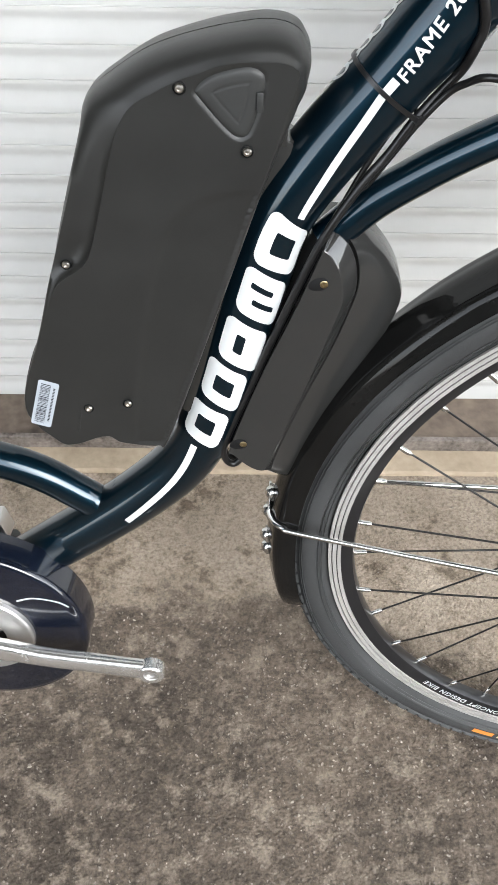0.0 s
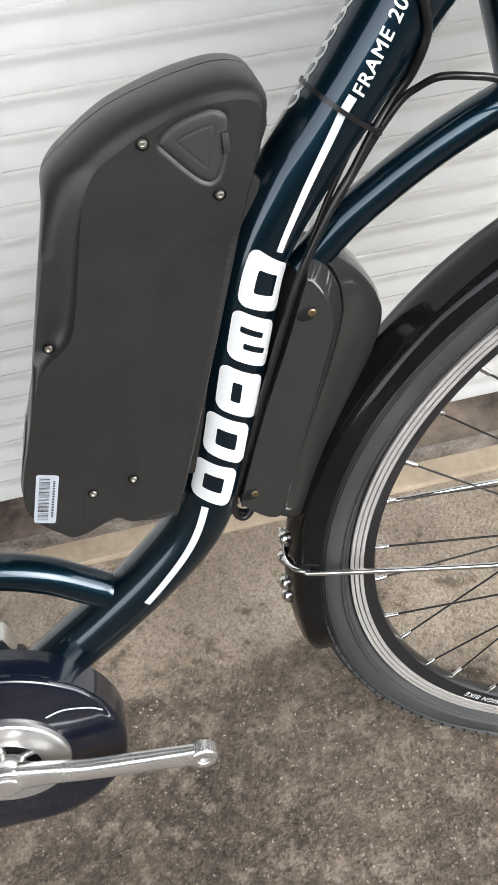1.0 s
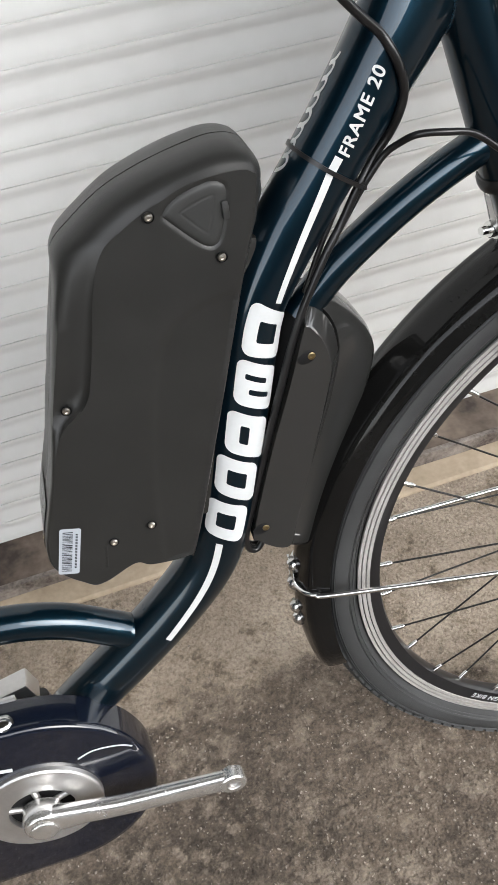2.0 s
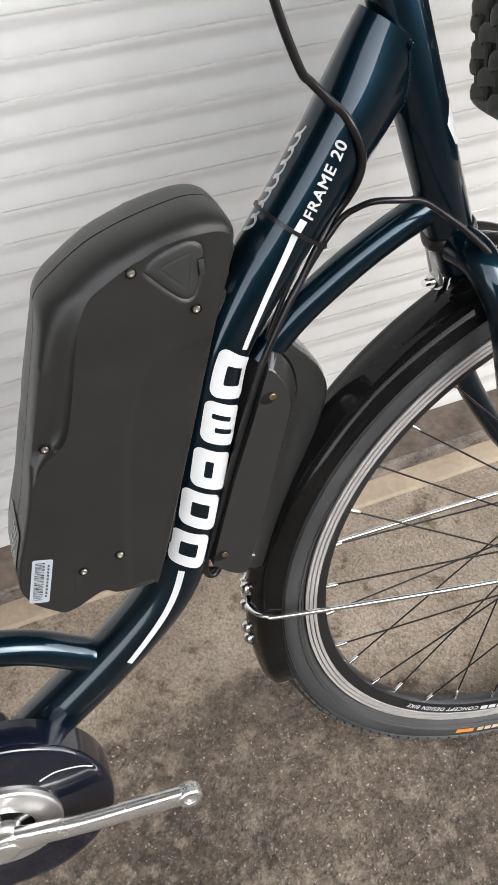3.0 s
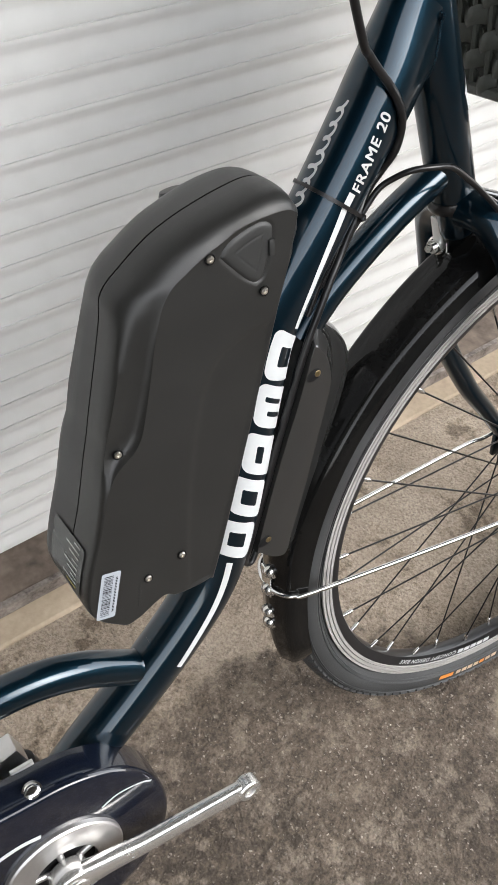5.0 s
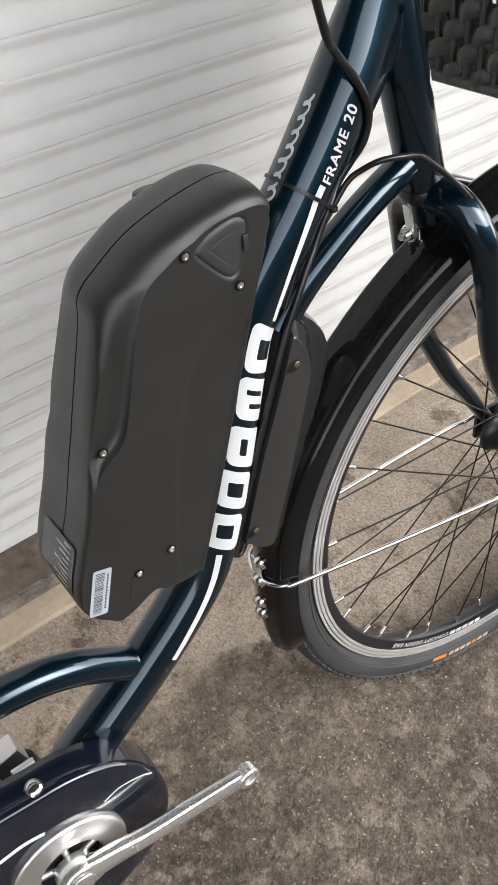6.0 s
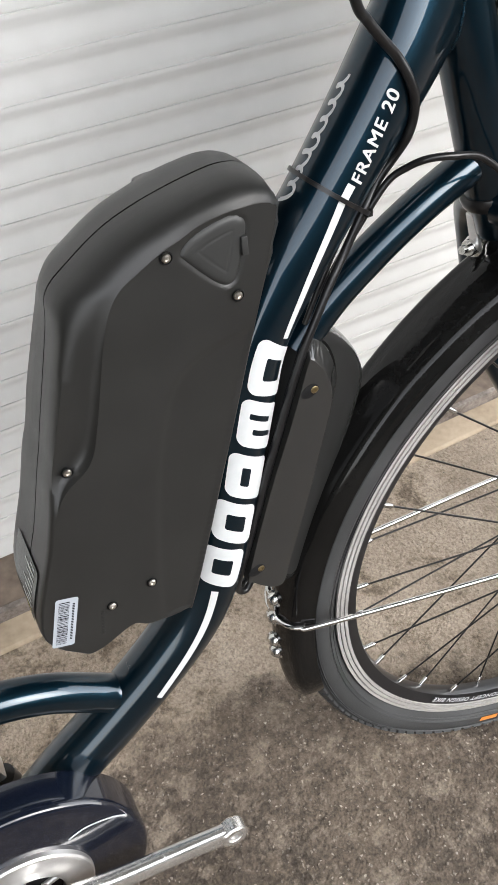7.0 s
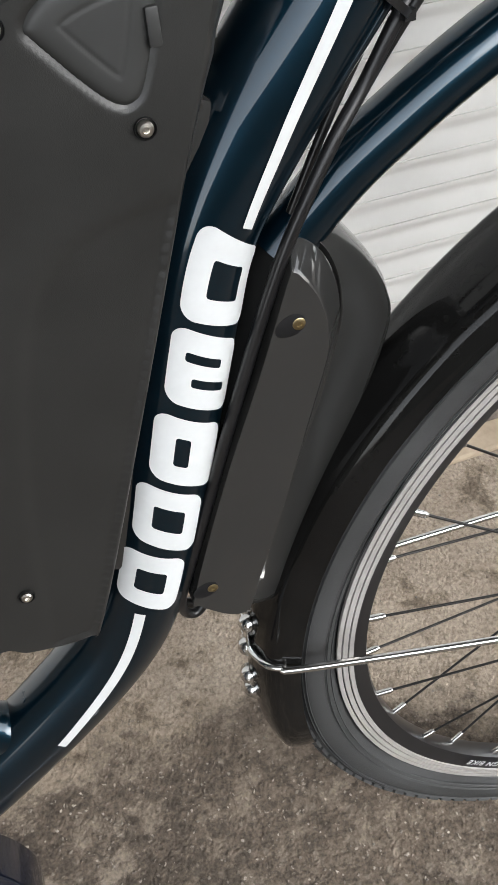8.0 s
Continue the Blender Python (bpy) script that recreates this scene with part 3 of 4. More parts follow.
pipe(bm, spline([(0.215, 0.045, 0.745), (0.235, 0.05, 0.752), (0.25, 0.045, 0.742)], 6), 0.004, 10)
part("brake_clip", bm, CHROME, fork, "chromed brake clip")

# front wheel
GROW = 1.018


def ring_part(name, section, mat, parent, label="", sides=144):
    """A ring about the wheel's axle from a closed section of (radius, sideways)."""
    bm = bmesh.new()
    turned(bm, [(r * GROW, y) for r, y in section], HUB, (0, 1, 0), sides, True)
    bmesh.ops.transform(bm, matrix=TURN, verts=bm.verts)
    return part(name, bm, mat, parent, label, sharp=28)


section = []
for k in range(30):
    a = 2 * math.pi * k / 30
    r, y = math.cos(a), math.sin(a)
    section.append((0.3310 + 0.0210 * r - (0.001 if abs(k - 0) in (2,) else 0), 0.0200 * y * (1 if r > -0.4 else 0.86)))
wheel = ring_part("front_wheel", section, TYRE, bicycle, "spoked front wheel with a black city tyre")
# tread blocks at the shoulder, and sidewall ribs
bm = bmesh.new()
for side in (-1, 1):
    for k in range(132):
        a = 2 * math.pi * k / 132 + (0.02 if side > 0 else 0)
        m = Matrix.Translation(HUB) @ Matrix.Rotation(a, 4, "Y") @ Matrix.Translation((0, side * 0.0150, 0.3455 * GROW)) @ Matrix.Rotation(side * radians(-38), 4, "X")
        made = bmesh.ops.create_cube(bm, size=1, matrix=TURN @ m @ Matrix.Diagonal((0.0125, 0.0075, 0.0026, 1)))["verts"]
tagged(part("tread", bm, TYRE, wheel, "raised shoulder tread", smooth=False), kind="stuff")
for r, y in ((0.3395, 0.0189), (0.3375, 0.0195), (0.3225, 0.0187), (0.3190, 0.0175)):
    for side in (-1, 1):
        ring_part("sidewall_rib", [(r + 0.0005 * math.cos(a), side * y + 0.0007 * math.sin(a)) for a in (0, 1.6, 3.1, 4.7)], TYRE, wheel)
rim = ring_part("rim", [(0.3085, 0.0118), (0.2985, 0.0112), (0.2900, 0.0075), (0.2885, 0.0040), (0.2885, -0.0040), (0.2900, -0.0075), (0.2985, -0.0112), (0.3085, -0.0118), (0.3110, -0.008), (0.3110, 0.008)], RIM, wheel, "black anodised double-wall rim")
for side in (-1, 1):
    for r0, r1 in ((0.3010, 0.3045), (0.3052, 0.3090), (0.3097, 0.3130)):
        ring_part("brake_track", [(r0, side * 0.0105), (r0 + 0.0002, side * 0.0128), (r1 - 0.0002, side * 0.0128), (r1, side * 0.0105)], TRACK, wheel, "machined aluminium braking band")
# hub
bm = bmesh.new()
turned(bm, [(0, -0.052), (0.006, -0.052), (0.006, -0.040), (0.0270, -0.040), (0.0290, -0.038), (0.0290, -0.034), (0.0250, -0.031), (0.0200, -0.02), (0.0190, 0), (0.0200, 0.02), (0.0250, 0.031), (0.0290, 0.034), (0.0290, 0.038), (0.0270, 0.040), (0.006, 0.040), (0.006, 0.052), (0, 0.052)], HUB, (0, 1, 0), 40)
bmesh.ops.transform(bm, matrix=TURN, verts=bm.verts)
part("hub", bm, RIM, wheel, "black front hub")
# thirty-six crossed spokes and nipples
FIRST = radians(5.5)
for k in range(36):
    a = FIRST + 2 * math.pi * k / 36
    side = -1 if k % 2 else 1
    lead = radians(84 if (k // 2) % 2 else -84)
    far = HUB + Vector((0.2890 * GROW * math.cos(a), side * 0.003, 0.2890 * GROW * math.sin(a)))
    near = HUB + Vector((0.0275 * math.cos(a + lead), side * 0.0365, 0.0275 * math.sin(a + lead)))
    pipe_part("spoke", turn([near, near.lerp(far, 0.5), far]), 0.0010, SPOKE, wheel, sides=8)
    d = (near - far).normalized()
    pipe_part("nipple", turn([far - d * 0.001, far + d * 0.003, far + d * 0.010, far + d * 0.0125]), lambda t: 0.0024 if t < 0.9 else 0.0016, CHROME, wheel, "bright spoke nipple" if k == 0 else "", sides=8)


def arc_mark(name, r0, r1, a0, a1, y, mat, parent, label=""):
    bm = bmesh.new()
    n = max(2, int((a1 - a0) / 0.01))
    loft(bm, [turn([HUB + Vector((r * GROW * math.cos(a0 + (a1 - a0) * k / n), y, r * GROW * math.sin(a0 + (a1 - a0) * k / n))) for r in (r0, r1)]) for k in range(n + 1)], False, False)
    return part(name, bm, mat, parent, label, smooth=False)


# small prints on rim and tyre, as bars
word = lettering("CONCEPT DESIGN BIKE", 0.0088)
wide, a = max(v.co.x for v in word.verts), radians(251.3)
for v in word.verts:
    q, r = a - radians(22.3) * v.co.x / wide, (0.2908 + v.co.y) * GROW
    v.co = TURN @ (HUB + Vector((r * math.cos(q), -0.0119 - v.co.z, r * math.sin(q))))
part("rim_lettering", word, WHITE, wheel, "white lettering on the rim", smooth=False)
a += radians(0.8)
for k in range(5):
    arc_mark("rim_print", 0.2915, 0.2985, a, a + radians(1.9), -0.0117, WHITE, wheel)
    a += radians(2.35)
arc_mark("tyre_print", 0.3235, 0.3305, radians(247.2), radians(251.8), -0.0206, ORANGE, wheel, "orange tyre print bar")
a = radians(252.8)
for k in range(7):
    arc_mark("tyre_print", 0.3235, 0.3305, a, a + radians(1.5), -0.0206, ORANGE if k == 4 else CREAM, wheel)
    a += radians(1.95)

# mudguard with wire stays
bm = bmesh.new()
rows = []
for k in range(97):
    a = radians(58 + (194.5 - 58) * k / 96)
    row = []
    shrink = 1.0 - 0.30 * max(0.0, (k - 92) / 4) ** 2
    for j in range(23):
        c = math.sin(math.pi / 2 * (-1 + 2 * j / 22))
        r = 0.3760 - (0.0195 + 0.0075 * max(0.0, min(1.0, (k - 62) / 24))) * abs(c) ** 2.6 + (0.0012 if abs(c) > 0.97 else 0) + 0.0012 * math.cos(c * 9)
        row.append(HUB + Vector((r * math.cos(a), 0.0305 * math.sin(c * 1.35) / math.sin(1.35) * shrink, r * math.sin(a))))
    rows.append(turn(row))
loft(bm, rows, False, False)
thicken(bm, 0.0016)
mudguard = part("mudguard", bm, MUD, bicycle, "glossy black front mudguard", sharp=60)
for side in (-1, 1):
    line = spline(turn([(0.0185, 0, 0.3960), (0.0190, side * 0.012, 0.3970), (0.0250, side * 0.0245, 0.3990), (0.0340, side * 0.0305, 0.4000), (0.050, side * 0.035, 0.3990), (0.20, side * 0.050, 0.388), (0.330, side * 0.0610, 0.379), (0.362, side * 0.0625, 0.374), (0.382, side * 0.0615, 0.377), (0.390, side * 0.0605, 0.386)]), 8)
    pipe_part("stay", line, 0.0025, CHROME, mudguard, "bright chromed wire stay", 12)
for x, z in ((0.0205, 0.4175), (0.0180, 0.3930), (0.0168, 0.3590), (0.0176, 0.3410)):
    bm = bmesh.new()
    turned(bm, [(0, -0.004), (0.0028, -0.004), (0.0028, -0.001), (0.0080, -0.0008), (0.0082, 0.0006), (0.0060, 0.0010), (0.0058, 0.0034), (0.0046, 0.0050), (0.0024, 0.0058), (0, 0.0060)], TURN @ Vector((x, -0.003, z)), (-1, -0.60, 0.45), 20)
    part("stay_bolt", bm, CHROME, mudguard, "chromed stay bolt")
bm = slab(bmesh.new(), (0.0165, -0.008, 0.384), (0.0190, 0.008, 0.421), 0.001)
bmesh.ops.transform(bm, matrix=TURN, verts=bm.verts)
part("stay_bracket", bm, CHROME, mudguard, "chromed stay bracket")

# battery on the tube
SEAM = [(0.0345, 0.794), (0.0322, 0.813), (0.0245, 0.8215), (0.0110, 0.8245), (-0.0063, 0.8224), (-0.0244, 0.8185), (-0.0430, 0.8130), (-0.0620, 0.8050), (-0.0830, 0.7910), (-0.1010, 0.7755), (-0.1070, 0.7530),
        (-0.1260, 0.6930), (-0.1305, 0.6780), (-0.1375, 0.6570), (-0.1490, 0.6200), (-0.1715, 0.5510), (-0.1510, 0.5165), (-0.1370, 0.5125), (-0.1110, 0.5225), (-0.0980, 0.5160), (-0.0700, 0.5140), (-0.0595, 0.5260), (-0.0200, 0.6420), (0.0150, 0.7480)]
RIDGE = [(0.0278, 0.797), (0.0268, 0.8055), (0.0200, 0.8088), (0.0085, 0.8095), (-0.0050, 0.8088), (-0.0180, 0.8062), (-0.0300, 0.8010), (-0.0400, 0.7972), (-0.0560, 0.7885), (-0.0715, 0.7775), (-0.0825, 0.7555),
         (-0.0985, 0.7010), (-0.1090, 0.6760), (-0.1310, 0.6575), (-0.1460, 0.6200), (-0.1690, 0.5505), (-0.1498, 0.5185), (-0.1365, 0.5147), (-0.1110, 0.5247), (-0.0985, 0.5182), (-0.0710, 0.5165), (-0.0620, 0.5275), (-0.0225, 0.6420), (0.0122, 0.7480)]
FACE = -0.0345


def settle(o):
    return [(x - 0.0015 * max(0.0, (z - 0.78) / 0.043), z - 0.0050 * max(0.0, (z - 0.78) / 0.043)) for x, z in o]


SEAM, RIDGE = settle(SEAM), settle(RIDGE)


def ease(f):
    f = max(0.0, min(1.0, f))
    return f * f * (3 - 2 * f)


def battery_half(side):
    """One moulded half of the battery case: domed on top, a scoop behind the flat panel."""
    outer, inner = spline([(x, 0, z) for x, z in SEAM], 7, True), spline([(x, 0, z) for x, z in RIDGE], 7, True)
    n = len(outer)
    rings = [[] for _ in range(8)]
    for i in range(n):
        k = i / 7
        dome = max(0.0, min(1.0, (10.8 - k) / 1.6)) if k < 23.5 else 0.4
        scoop = ease((k - 9.0) / 2.6) * ease((13.4 - k) / 1.2) if side < 0 else 0.0
        o, r = outer[i], inner[i]
        depth = 0.0345
        for j, (blend_dome, v_dome, blend_rest, v_rest, blend_scoop, v_scoop) in enumerate((
                (0.0, 0.0006, 0.0, 0.0006, 0.0, 0.0006), (0.02, 0.010, 0.0, 0.014, 0.0, 0.013), (0.09, 0.0175, 0.02, 0.0275, 0.01, 0.0248), (0.24, 0.0242, 0.20, 0.0322, 0.04, 0.0272),
                (0.46, 0.0292, 0.55, 0.0340, 0.40, 0.0270), (0.72, 0.0322, 0.8, 0.0344, 0.76, 0.0280), (0.94, 0.0338, 0.95, depth, 0.93, 0.0310), (1.0, depth, 1.0, depth, 1.0, depth))):
            b = dome * blend_dome + (1 - dome) * blend_rest
            v = dome * v_dome + (1 - dome) * v_rest
            b, v = b + (blend_scoop - b) * scoop, v + (v_scoop - v) * scoop
            p = o.lerp(r, b)
            rings[j].append(Vector((p.x, side * v * (1.25 if side > 0 else 1.0), p.z)))
    bm = bmesh.new()
    loft(bm, rings, True, False)
    if side > 0:
        bm.faces.new([v for v in bm.verts][-n:])
    return bm


battery = part("battery", battery_half(-1), CASE, bicycle, "matt black moulded battery pack on the down tube", sharp=50)
part("far_shell", battery_half(1), CASE, battery, sharp=50)
ridge_line = spline([(x, z, 0) for x, z in RIDGE], 7, True)
panel_edge = polygon_distance([(p.x, p.y) for p in ridge_line])
step_edge = polygon_distance([(p.x, p.y) for p in spline([(-0.083, 0.560, 0), (-0.070, 0.640, 0), (-0.052, 0.700, 0), (-0.030, 0.722, 0), (0.010, 0.730, 0), (0.06, 0.730, 0), (0.06, 0.50, 0), (-0.05, 0.48, 0), (-0.085, 0.50, 0)], 6, True)])
plug_line = spline([(-0.0310, 0.7905, 0), (-0.0222, 0.7980, 0), (-0.0040, 0.8030, 0), (0.0055, 0.8015, 0), (0.0088, 0.7940, 0), (0.0020, 0.7705, 0), (-0.0035, 0.7635, 0), (-0.0120, 0.7665, 0), (-0.0280, 0.7845, 0)], 6, True)
plug_edge = polygon_distance([(p.x, p.y) for p in plug_line])


def panel_place(x, z):
    low = 0.0011 / (1 + math.exp(max(-40, min(40, float(step_edge(x, z)) / 0.0012))))
    seat = 0.0014 / (1 + math.exp(max(-40, min(40, float(plug_edge(x, z) - 0.0006) / 0.0002))))
    return Vector((x, FACE + low + seat if panel_edge(x, z) < -0.0015 else FACE, z))


part("side_panel", sheet(panel_edge, (-0.175, 0.505), (0.032, 0.815), 0.0015, panel_place), CASE, battery, "flat battery side panel", sharp=60)
bm = sheet(plug_edge, (-0.035, 0.758), (0.012, 0.806), 0.0007, lambda x, z: Vector((x, FACE + 0.0012 - 0.0018 * (1 - math.exp(float(min(plug_edge(x, z), 0)) / 0.0014)) + 0.0003 * math.exp(-((float(plug_edge(x, z)) + 0.0082) / 0.0006) ** 2), z)))
part("charge_port_cover", bm, RUBBER_PLUG, battery, "triangular black rubber charge port cover")
bm = slab(bmesh.new(), (0.0040, FACE - 0.0022, 0.7790), (0.0082, FACE + 0.001, 0.7905), 0.0010)
part("cover_tab", bm, RUBBER_PLUG, battery)


def screw(x, y, z, r, mat, parent, label, hole=True, axis=(0, -1, 0)):
    if hole:
        # black seat: the shade of the screw's recess is put into its colour
        bm = bmesh.new()
        turned(bm, [(r * 1.45, 0.0004), (r * 1.35, 0.0010), (r * 1.25, 0.0004), (r * 1.2, -0.0010), (0, -0.0012)], (x, y, z), axis, 20)
        part("screw_hole_shade", bm, INK_AND_SHADE, parent)
    bm = bmesh.new()
    turned(bm, [(r, 0.0), (r, 0.0012), (r * 0.8, 0.0019), (r * 0.42, 0.0021), (r * 0.40, 0.0012), (0, 0.0011)], (x, y, z), axis, 20)
    part("screw", bm, mat, parent, label)


for x, y, z in ((-0.0400, FACE, 0.7915), (-0.0012, FACE, 0.7555), (-0.1225, -0.0290, 0.6730), (-0.1210, FACE, 0.5525), (-0.0905, FACE, 0.5585)):
    screw(x, y - 0.0004, z, 0.0027, STEEL, battery, "bright socket screw")
# barcode label: bars only
LABEL_AT = Matrix.Translation((-0.1542, FACE - 0.0006, 0.5555)) @ Matrix.Rotation(radians(17.0), 4, "Y")
bm = sheet(rounded(0, 0, 0.0078, 0.0225, 0.0018), (-0.0085, -0.0235), (0.0085, 0.0235), 0.0012, lambda x, z: LABEL_AT @ Vector((x, 0, z)))
part("barcode_label", bm, LABEL, battery, "white barcode label with bars")
bars = random.Random(4)
z = -0.0195
while z < 0.0190:
    h = bars.choice((0.0003, 0.0005, 0.0008))
    bm = bmesh.new()
    bm.faces.new([bm.verts.new(LABEL_AT @ Vector((x, -0.0003, q))) for x, q in ((-0.0055, z), (0.0020, z), (0.0020, z + h), (-0.0055, z + h))])
    part("barcode_bar", bm, INK_AND_SHADE, battery, smooth=False)
    z += h + bars.choice((0.0004, 0.0005, 0.0009))
z = -0.0165
while z < 0.0165:
    bm = bmesh.new()
    bm.faces.new([bm.verts.new(LABEL_AT @ Vector((x, -0.0003, q))) for x, q in ((0.0040, z), (0.0056, z), (0.0056, z + 0.0009), (0.0040, z + 0.0009))])
    part("print_bar", bm, INK_AND_SHADE, battery, smooth=False)
    z += 0.0015
# moulded mark near the foot, as low bars
for k in range(8):
    bm = slab(bmesh.new(), (-0.1292 - 0.0006 * k, FACE - 0.0004, 0.5490 - 0.0030 * k), (-0.1268 - 0.0006 * k, FACE + 0.0006, 0.5508 - 0.0030 * k), 0.0002)
    part("moulded_bar", bm, CASE, battery, smooth=False)
# lock knob on the far shoulder
bm = bmesh.new()
turned(bm, [(0, -0.02), (0.0095, -0.02), (0.0095, 0.010), (0.0080, 0.0125), (0, 0.0130)], (-0.0165, 0.046, 0.7915), (-0.1, 0.25, 1), 28)
part("lock_knob", bm, CABLE, battery, "black lock knob")
# spec film wrapped round the rear edge
rear_line = spline([(x, 0, z) for x, z in SEAM], 7, True)


def rear_place(along, across, lift=0.0009):
    """A place on the battery's rear face: along its height in stations, across it in metres."""
    i = int(along * 7)
    p = rear_line[i].lerp(rear_line[i + 1], along * 7 - i)
    t = (rear_line[i + 1] - rear_line[i]).normalized()
    out = Vector((t.z, 0, -t.x)) * (1 if t.z < 0 else -1)
    return Vector((p.x, across, p.z)) + out * lift


bm = sheet(rounded(14.67, 0.0, 0.30, 0.45, 0.05), (14.28, -0.5), (14.98, 0.5), 0.04, lambda a, c: rear_place(a, 0.003 + 0.056 * c))
part("spec_sticker", bm, STICKER, battery, "grey film specification sticker")
for k in range(9):
    bm = bmesh.new()
    a, w = 14.40 + 0.058 * k, 0.010 + 0.006 * ((k * 5) % 3)
    bm.faces.new([bm.verts.new(rear_place(q, c, 0.0012)) for q, c in ((a, -0.016), (a + 0.018, -0.016), (a + 0.018, -0.016 + w), (a, -0.016 + w))])
    part("print_bar", bm, YELLOW if k == 8 else STICKER_INK, battery, smooth=False)

# mount rail between battery and tube
bm = bmesh.new()
slab(bm, (-0.008, -0.016, -0.115), (0.008, 0.016, 0.115), 0.003)
bmesh.ops.transform(bm, matrix=Matrix.Translation((-0.0130, 0, 0.6450)) @ Matrix.Rotation(radians(16.5), 4, "Y"), verts=bm.verts)
part("battery_rail", bm, BOX, battery, "black mounting rail")
bm = bmesh.new()
slab(bm, (0.0125, -0.020, 0.752), (0.0225, 0.020, 0.766), 0.001)
part("rail_clip", bm, BOX, battery, "small black rail clip")

# motor controller under the tube
LID = [(0.0472, 0.6800), (0.0500, 0.6838), (0.0545, 0.6788), (0.0606, 0.6680), (0.0640, 0.6520), (0.0628, 0.6380), (0.0535, 0.6069), (0.0455, 0.5800), (0.0375, 0.5534), (0.0205, 0.5030), (0.0160, 0.4880), (0.0110, 0.4822), (0.0008, 0.4863), (-0.0118, 0.4990), (-0.0140, 0.5080), (0.0090, 0.5780), (0.0325, 0.6390)]
SEAM_LINE = [(0.0500, 0.6895), (0.0580, 0.6930), (0.0675, 0.6850), (0.0735, 0.6715), (0.0756, 0.6570), (0.0742, 0.6420), (0.0642, 0.6070), (0.0545, 0.5800), (0.0442, 0.5530), (0.0270, 0.5030), (0.0212, 0.4840), (0.0165, 0.4703), (0.0020, 0.4800), (-0.0115, 0.4975), (-0.0142, 0.5075), (0.0088, 0.5780), (0.0328, 0.6400)]
BASE = [(0.0450, 0.6890), (0.0740, 0.6890), (0.0895, 0.6750), (0.1010, 0.6590), (0.1080, 0.6430), (0.1100, 0.6230), (0.0992, 0.5868), (0.0856, 0.5446), (0.0725, 0.5025), (0.0608, 0.4690), (0.0515, 0.4505), (0.0360, 0.4465), (0.0130, 0.4620), (-0.0095, 0.4930), (-0.0190, 0.5100), (-0.0030, 0.5780), (0.0215, 0.6410)]


def controller():
    """The lid and the base as skins between three outlines."""
    lid, seam, base = (spline([(x, 0, z) for x, z in o], 6, True) for o in (LID, SEAM_LINE, BASE))
    heart = sum(lid, Vector()) / len(lid)

    def ring(a, b, f, v, grow=1.0):
        return [Vector((q.x, v, q.z)) for q in (heart + (p.lerp(o, f) - heart) * grow for p, o in zip(a, b))]
    near = [ring(lid, seam, 0.0, -0.0243, 0.96), ring(lid, seam, 0.0, -0.0242), ring(lid, seam, 0.05, -0.0238), ring(lid, seam, 0.12, -0.0229), ring(lid, seam, 0.84, -0.0132), ring(lid, seam, 0.87, -0.0125), ring(lid, seam, 0.87, -0.0080, 0.985)]
    far = [ring(seam, base, 0.0, -0.0075, 0.97), ring(seam, base, 0.0, -0.0106), ring(seam, base, 0.015, -0.0108), ring(seam, base, 0.04, -0.0102), ring(seam, base, 0.40, -0.0050), ring(seam, base, 0.72, 0.0005), ring(seam, base, 0.86, 0.0040), ring(seam, base, 0.95, 0.0078), ring(seam, base, 1.0, 0.0130), ring(seam, base, 1.0, 0.0300), ring(seam, base, 1.0, 0.0330, 0.97)]
    a, b = bmesh.new(), bmesh.new()
    loft(a, near, True, True)
    loft(b, far, True, True)
    return a, b


near, far = controller()
controller_box = part("controller_box", far, BOX, bicycle, "glossy black motor controller box below the down tube", sharp=22)
part("lid", near, BOX, controller_box, "black controller lid", sharp=14)
for x, z in ((0.0480, 0.6597), (-0.0068, 0.5110)):
    # flat disc on the uncut lid, black to stand for the hole's shade
    bm = bmesh.new()
    turned(bm, [(0.0060, -0.0003), (0.0060, 0.0002), (0.0057, 0.0003), (0, 0.0003)], (0, 0, 0), (0, -1, 0), 28)
    for v in bm.verts:
        v.co = Vector((v.co.x * (1.0 if v.co.x > 0 else 1.35), v.co.y, v.co.z * 0.85))
    bmesh.ops.transform(bm, matrix=Matrix.Translation((x, -0.0243, z)) @ Matrix.Rotation(radians(-18), 4, "Y"), verts=bm.verts)
    part("screw_hole_shade", bm, INK_AND_SHADE, controller_box)
    bm = bmesh.new()
    turned(bm, [(0.0029, 0.0), (0.0029, 0.0005), (0.0024, 0.0008), (0.0012, 0.0009), (0.0010, 0.0005), (0, 0.0004)], (x + 0.0028, -0.0243, z), (0, -1, 0), 20)
    part("screw", bm, BRASS, controller_box, "brass cross screw on a disc coloured for its hole's shade")

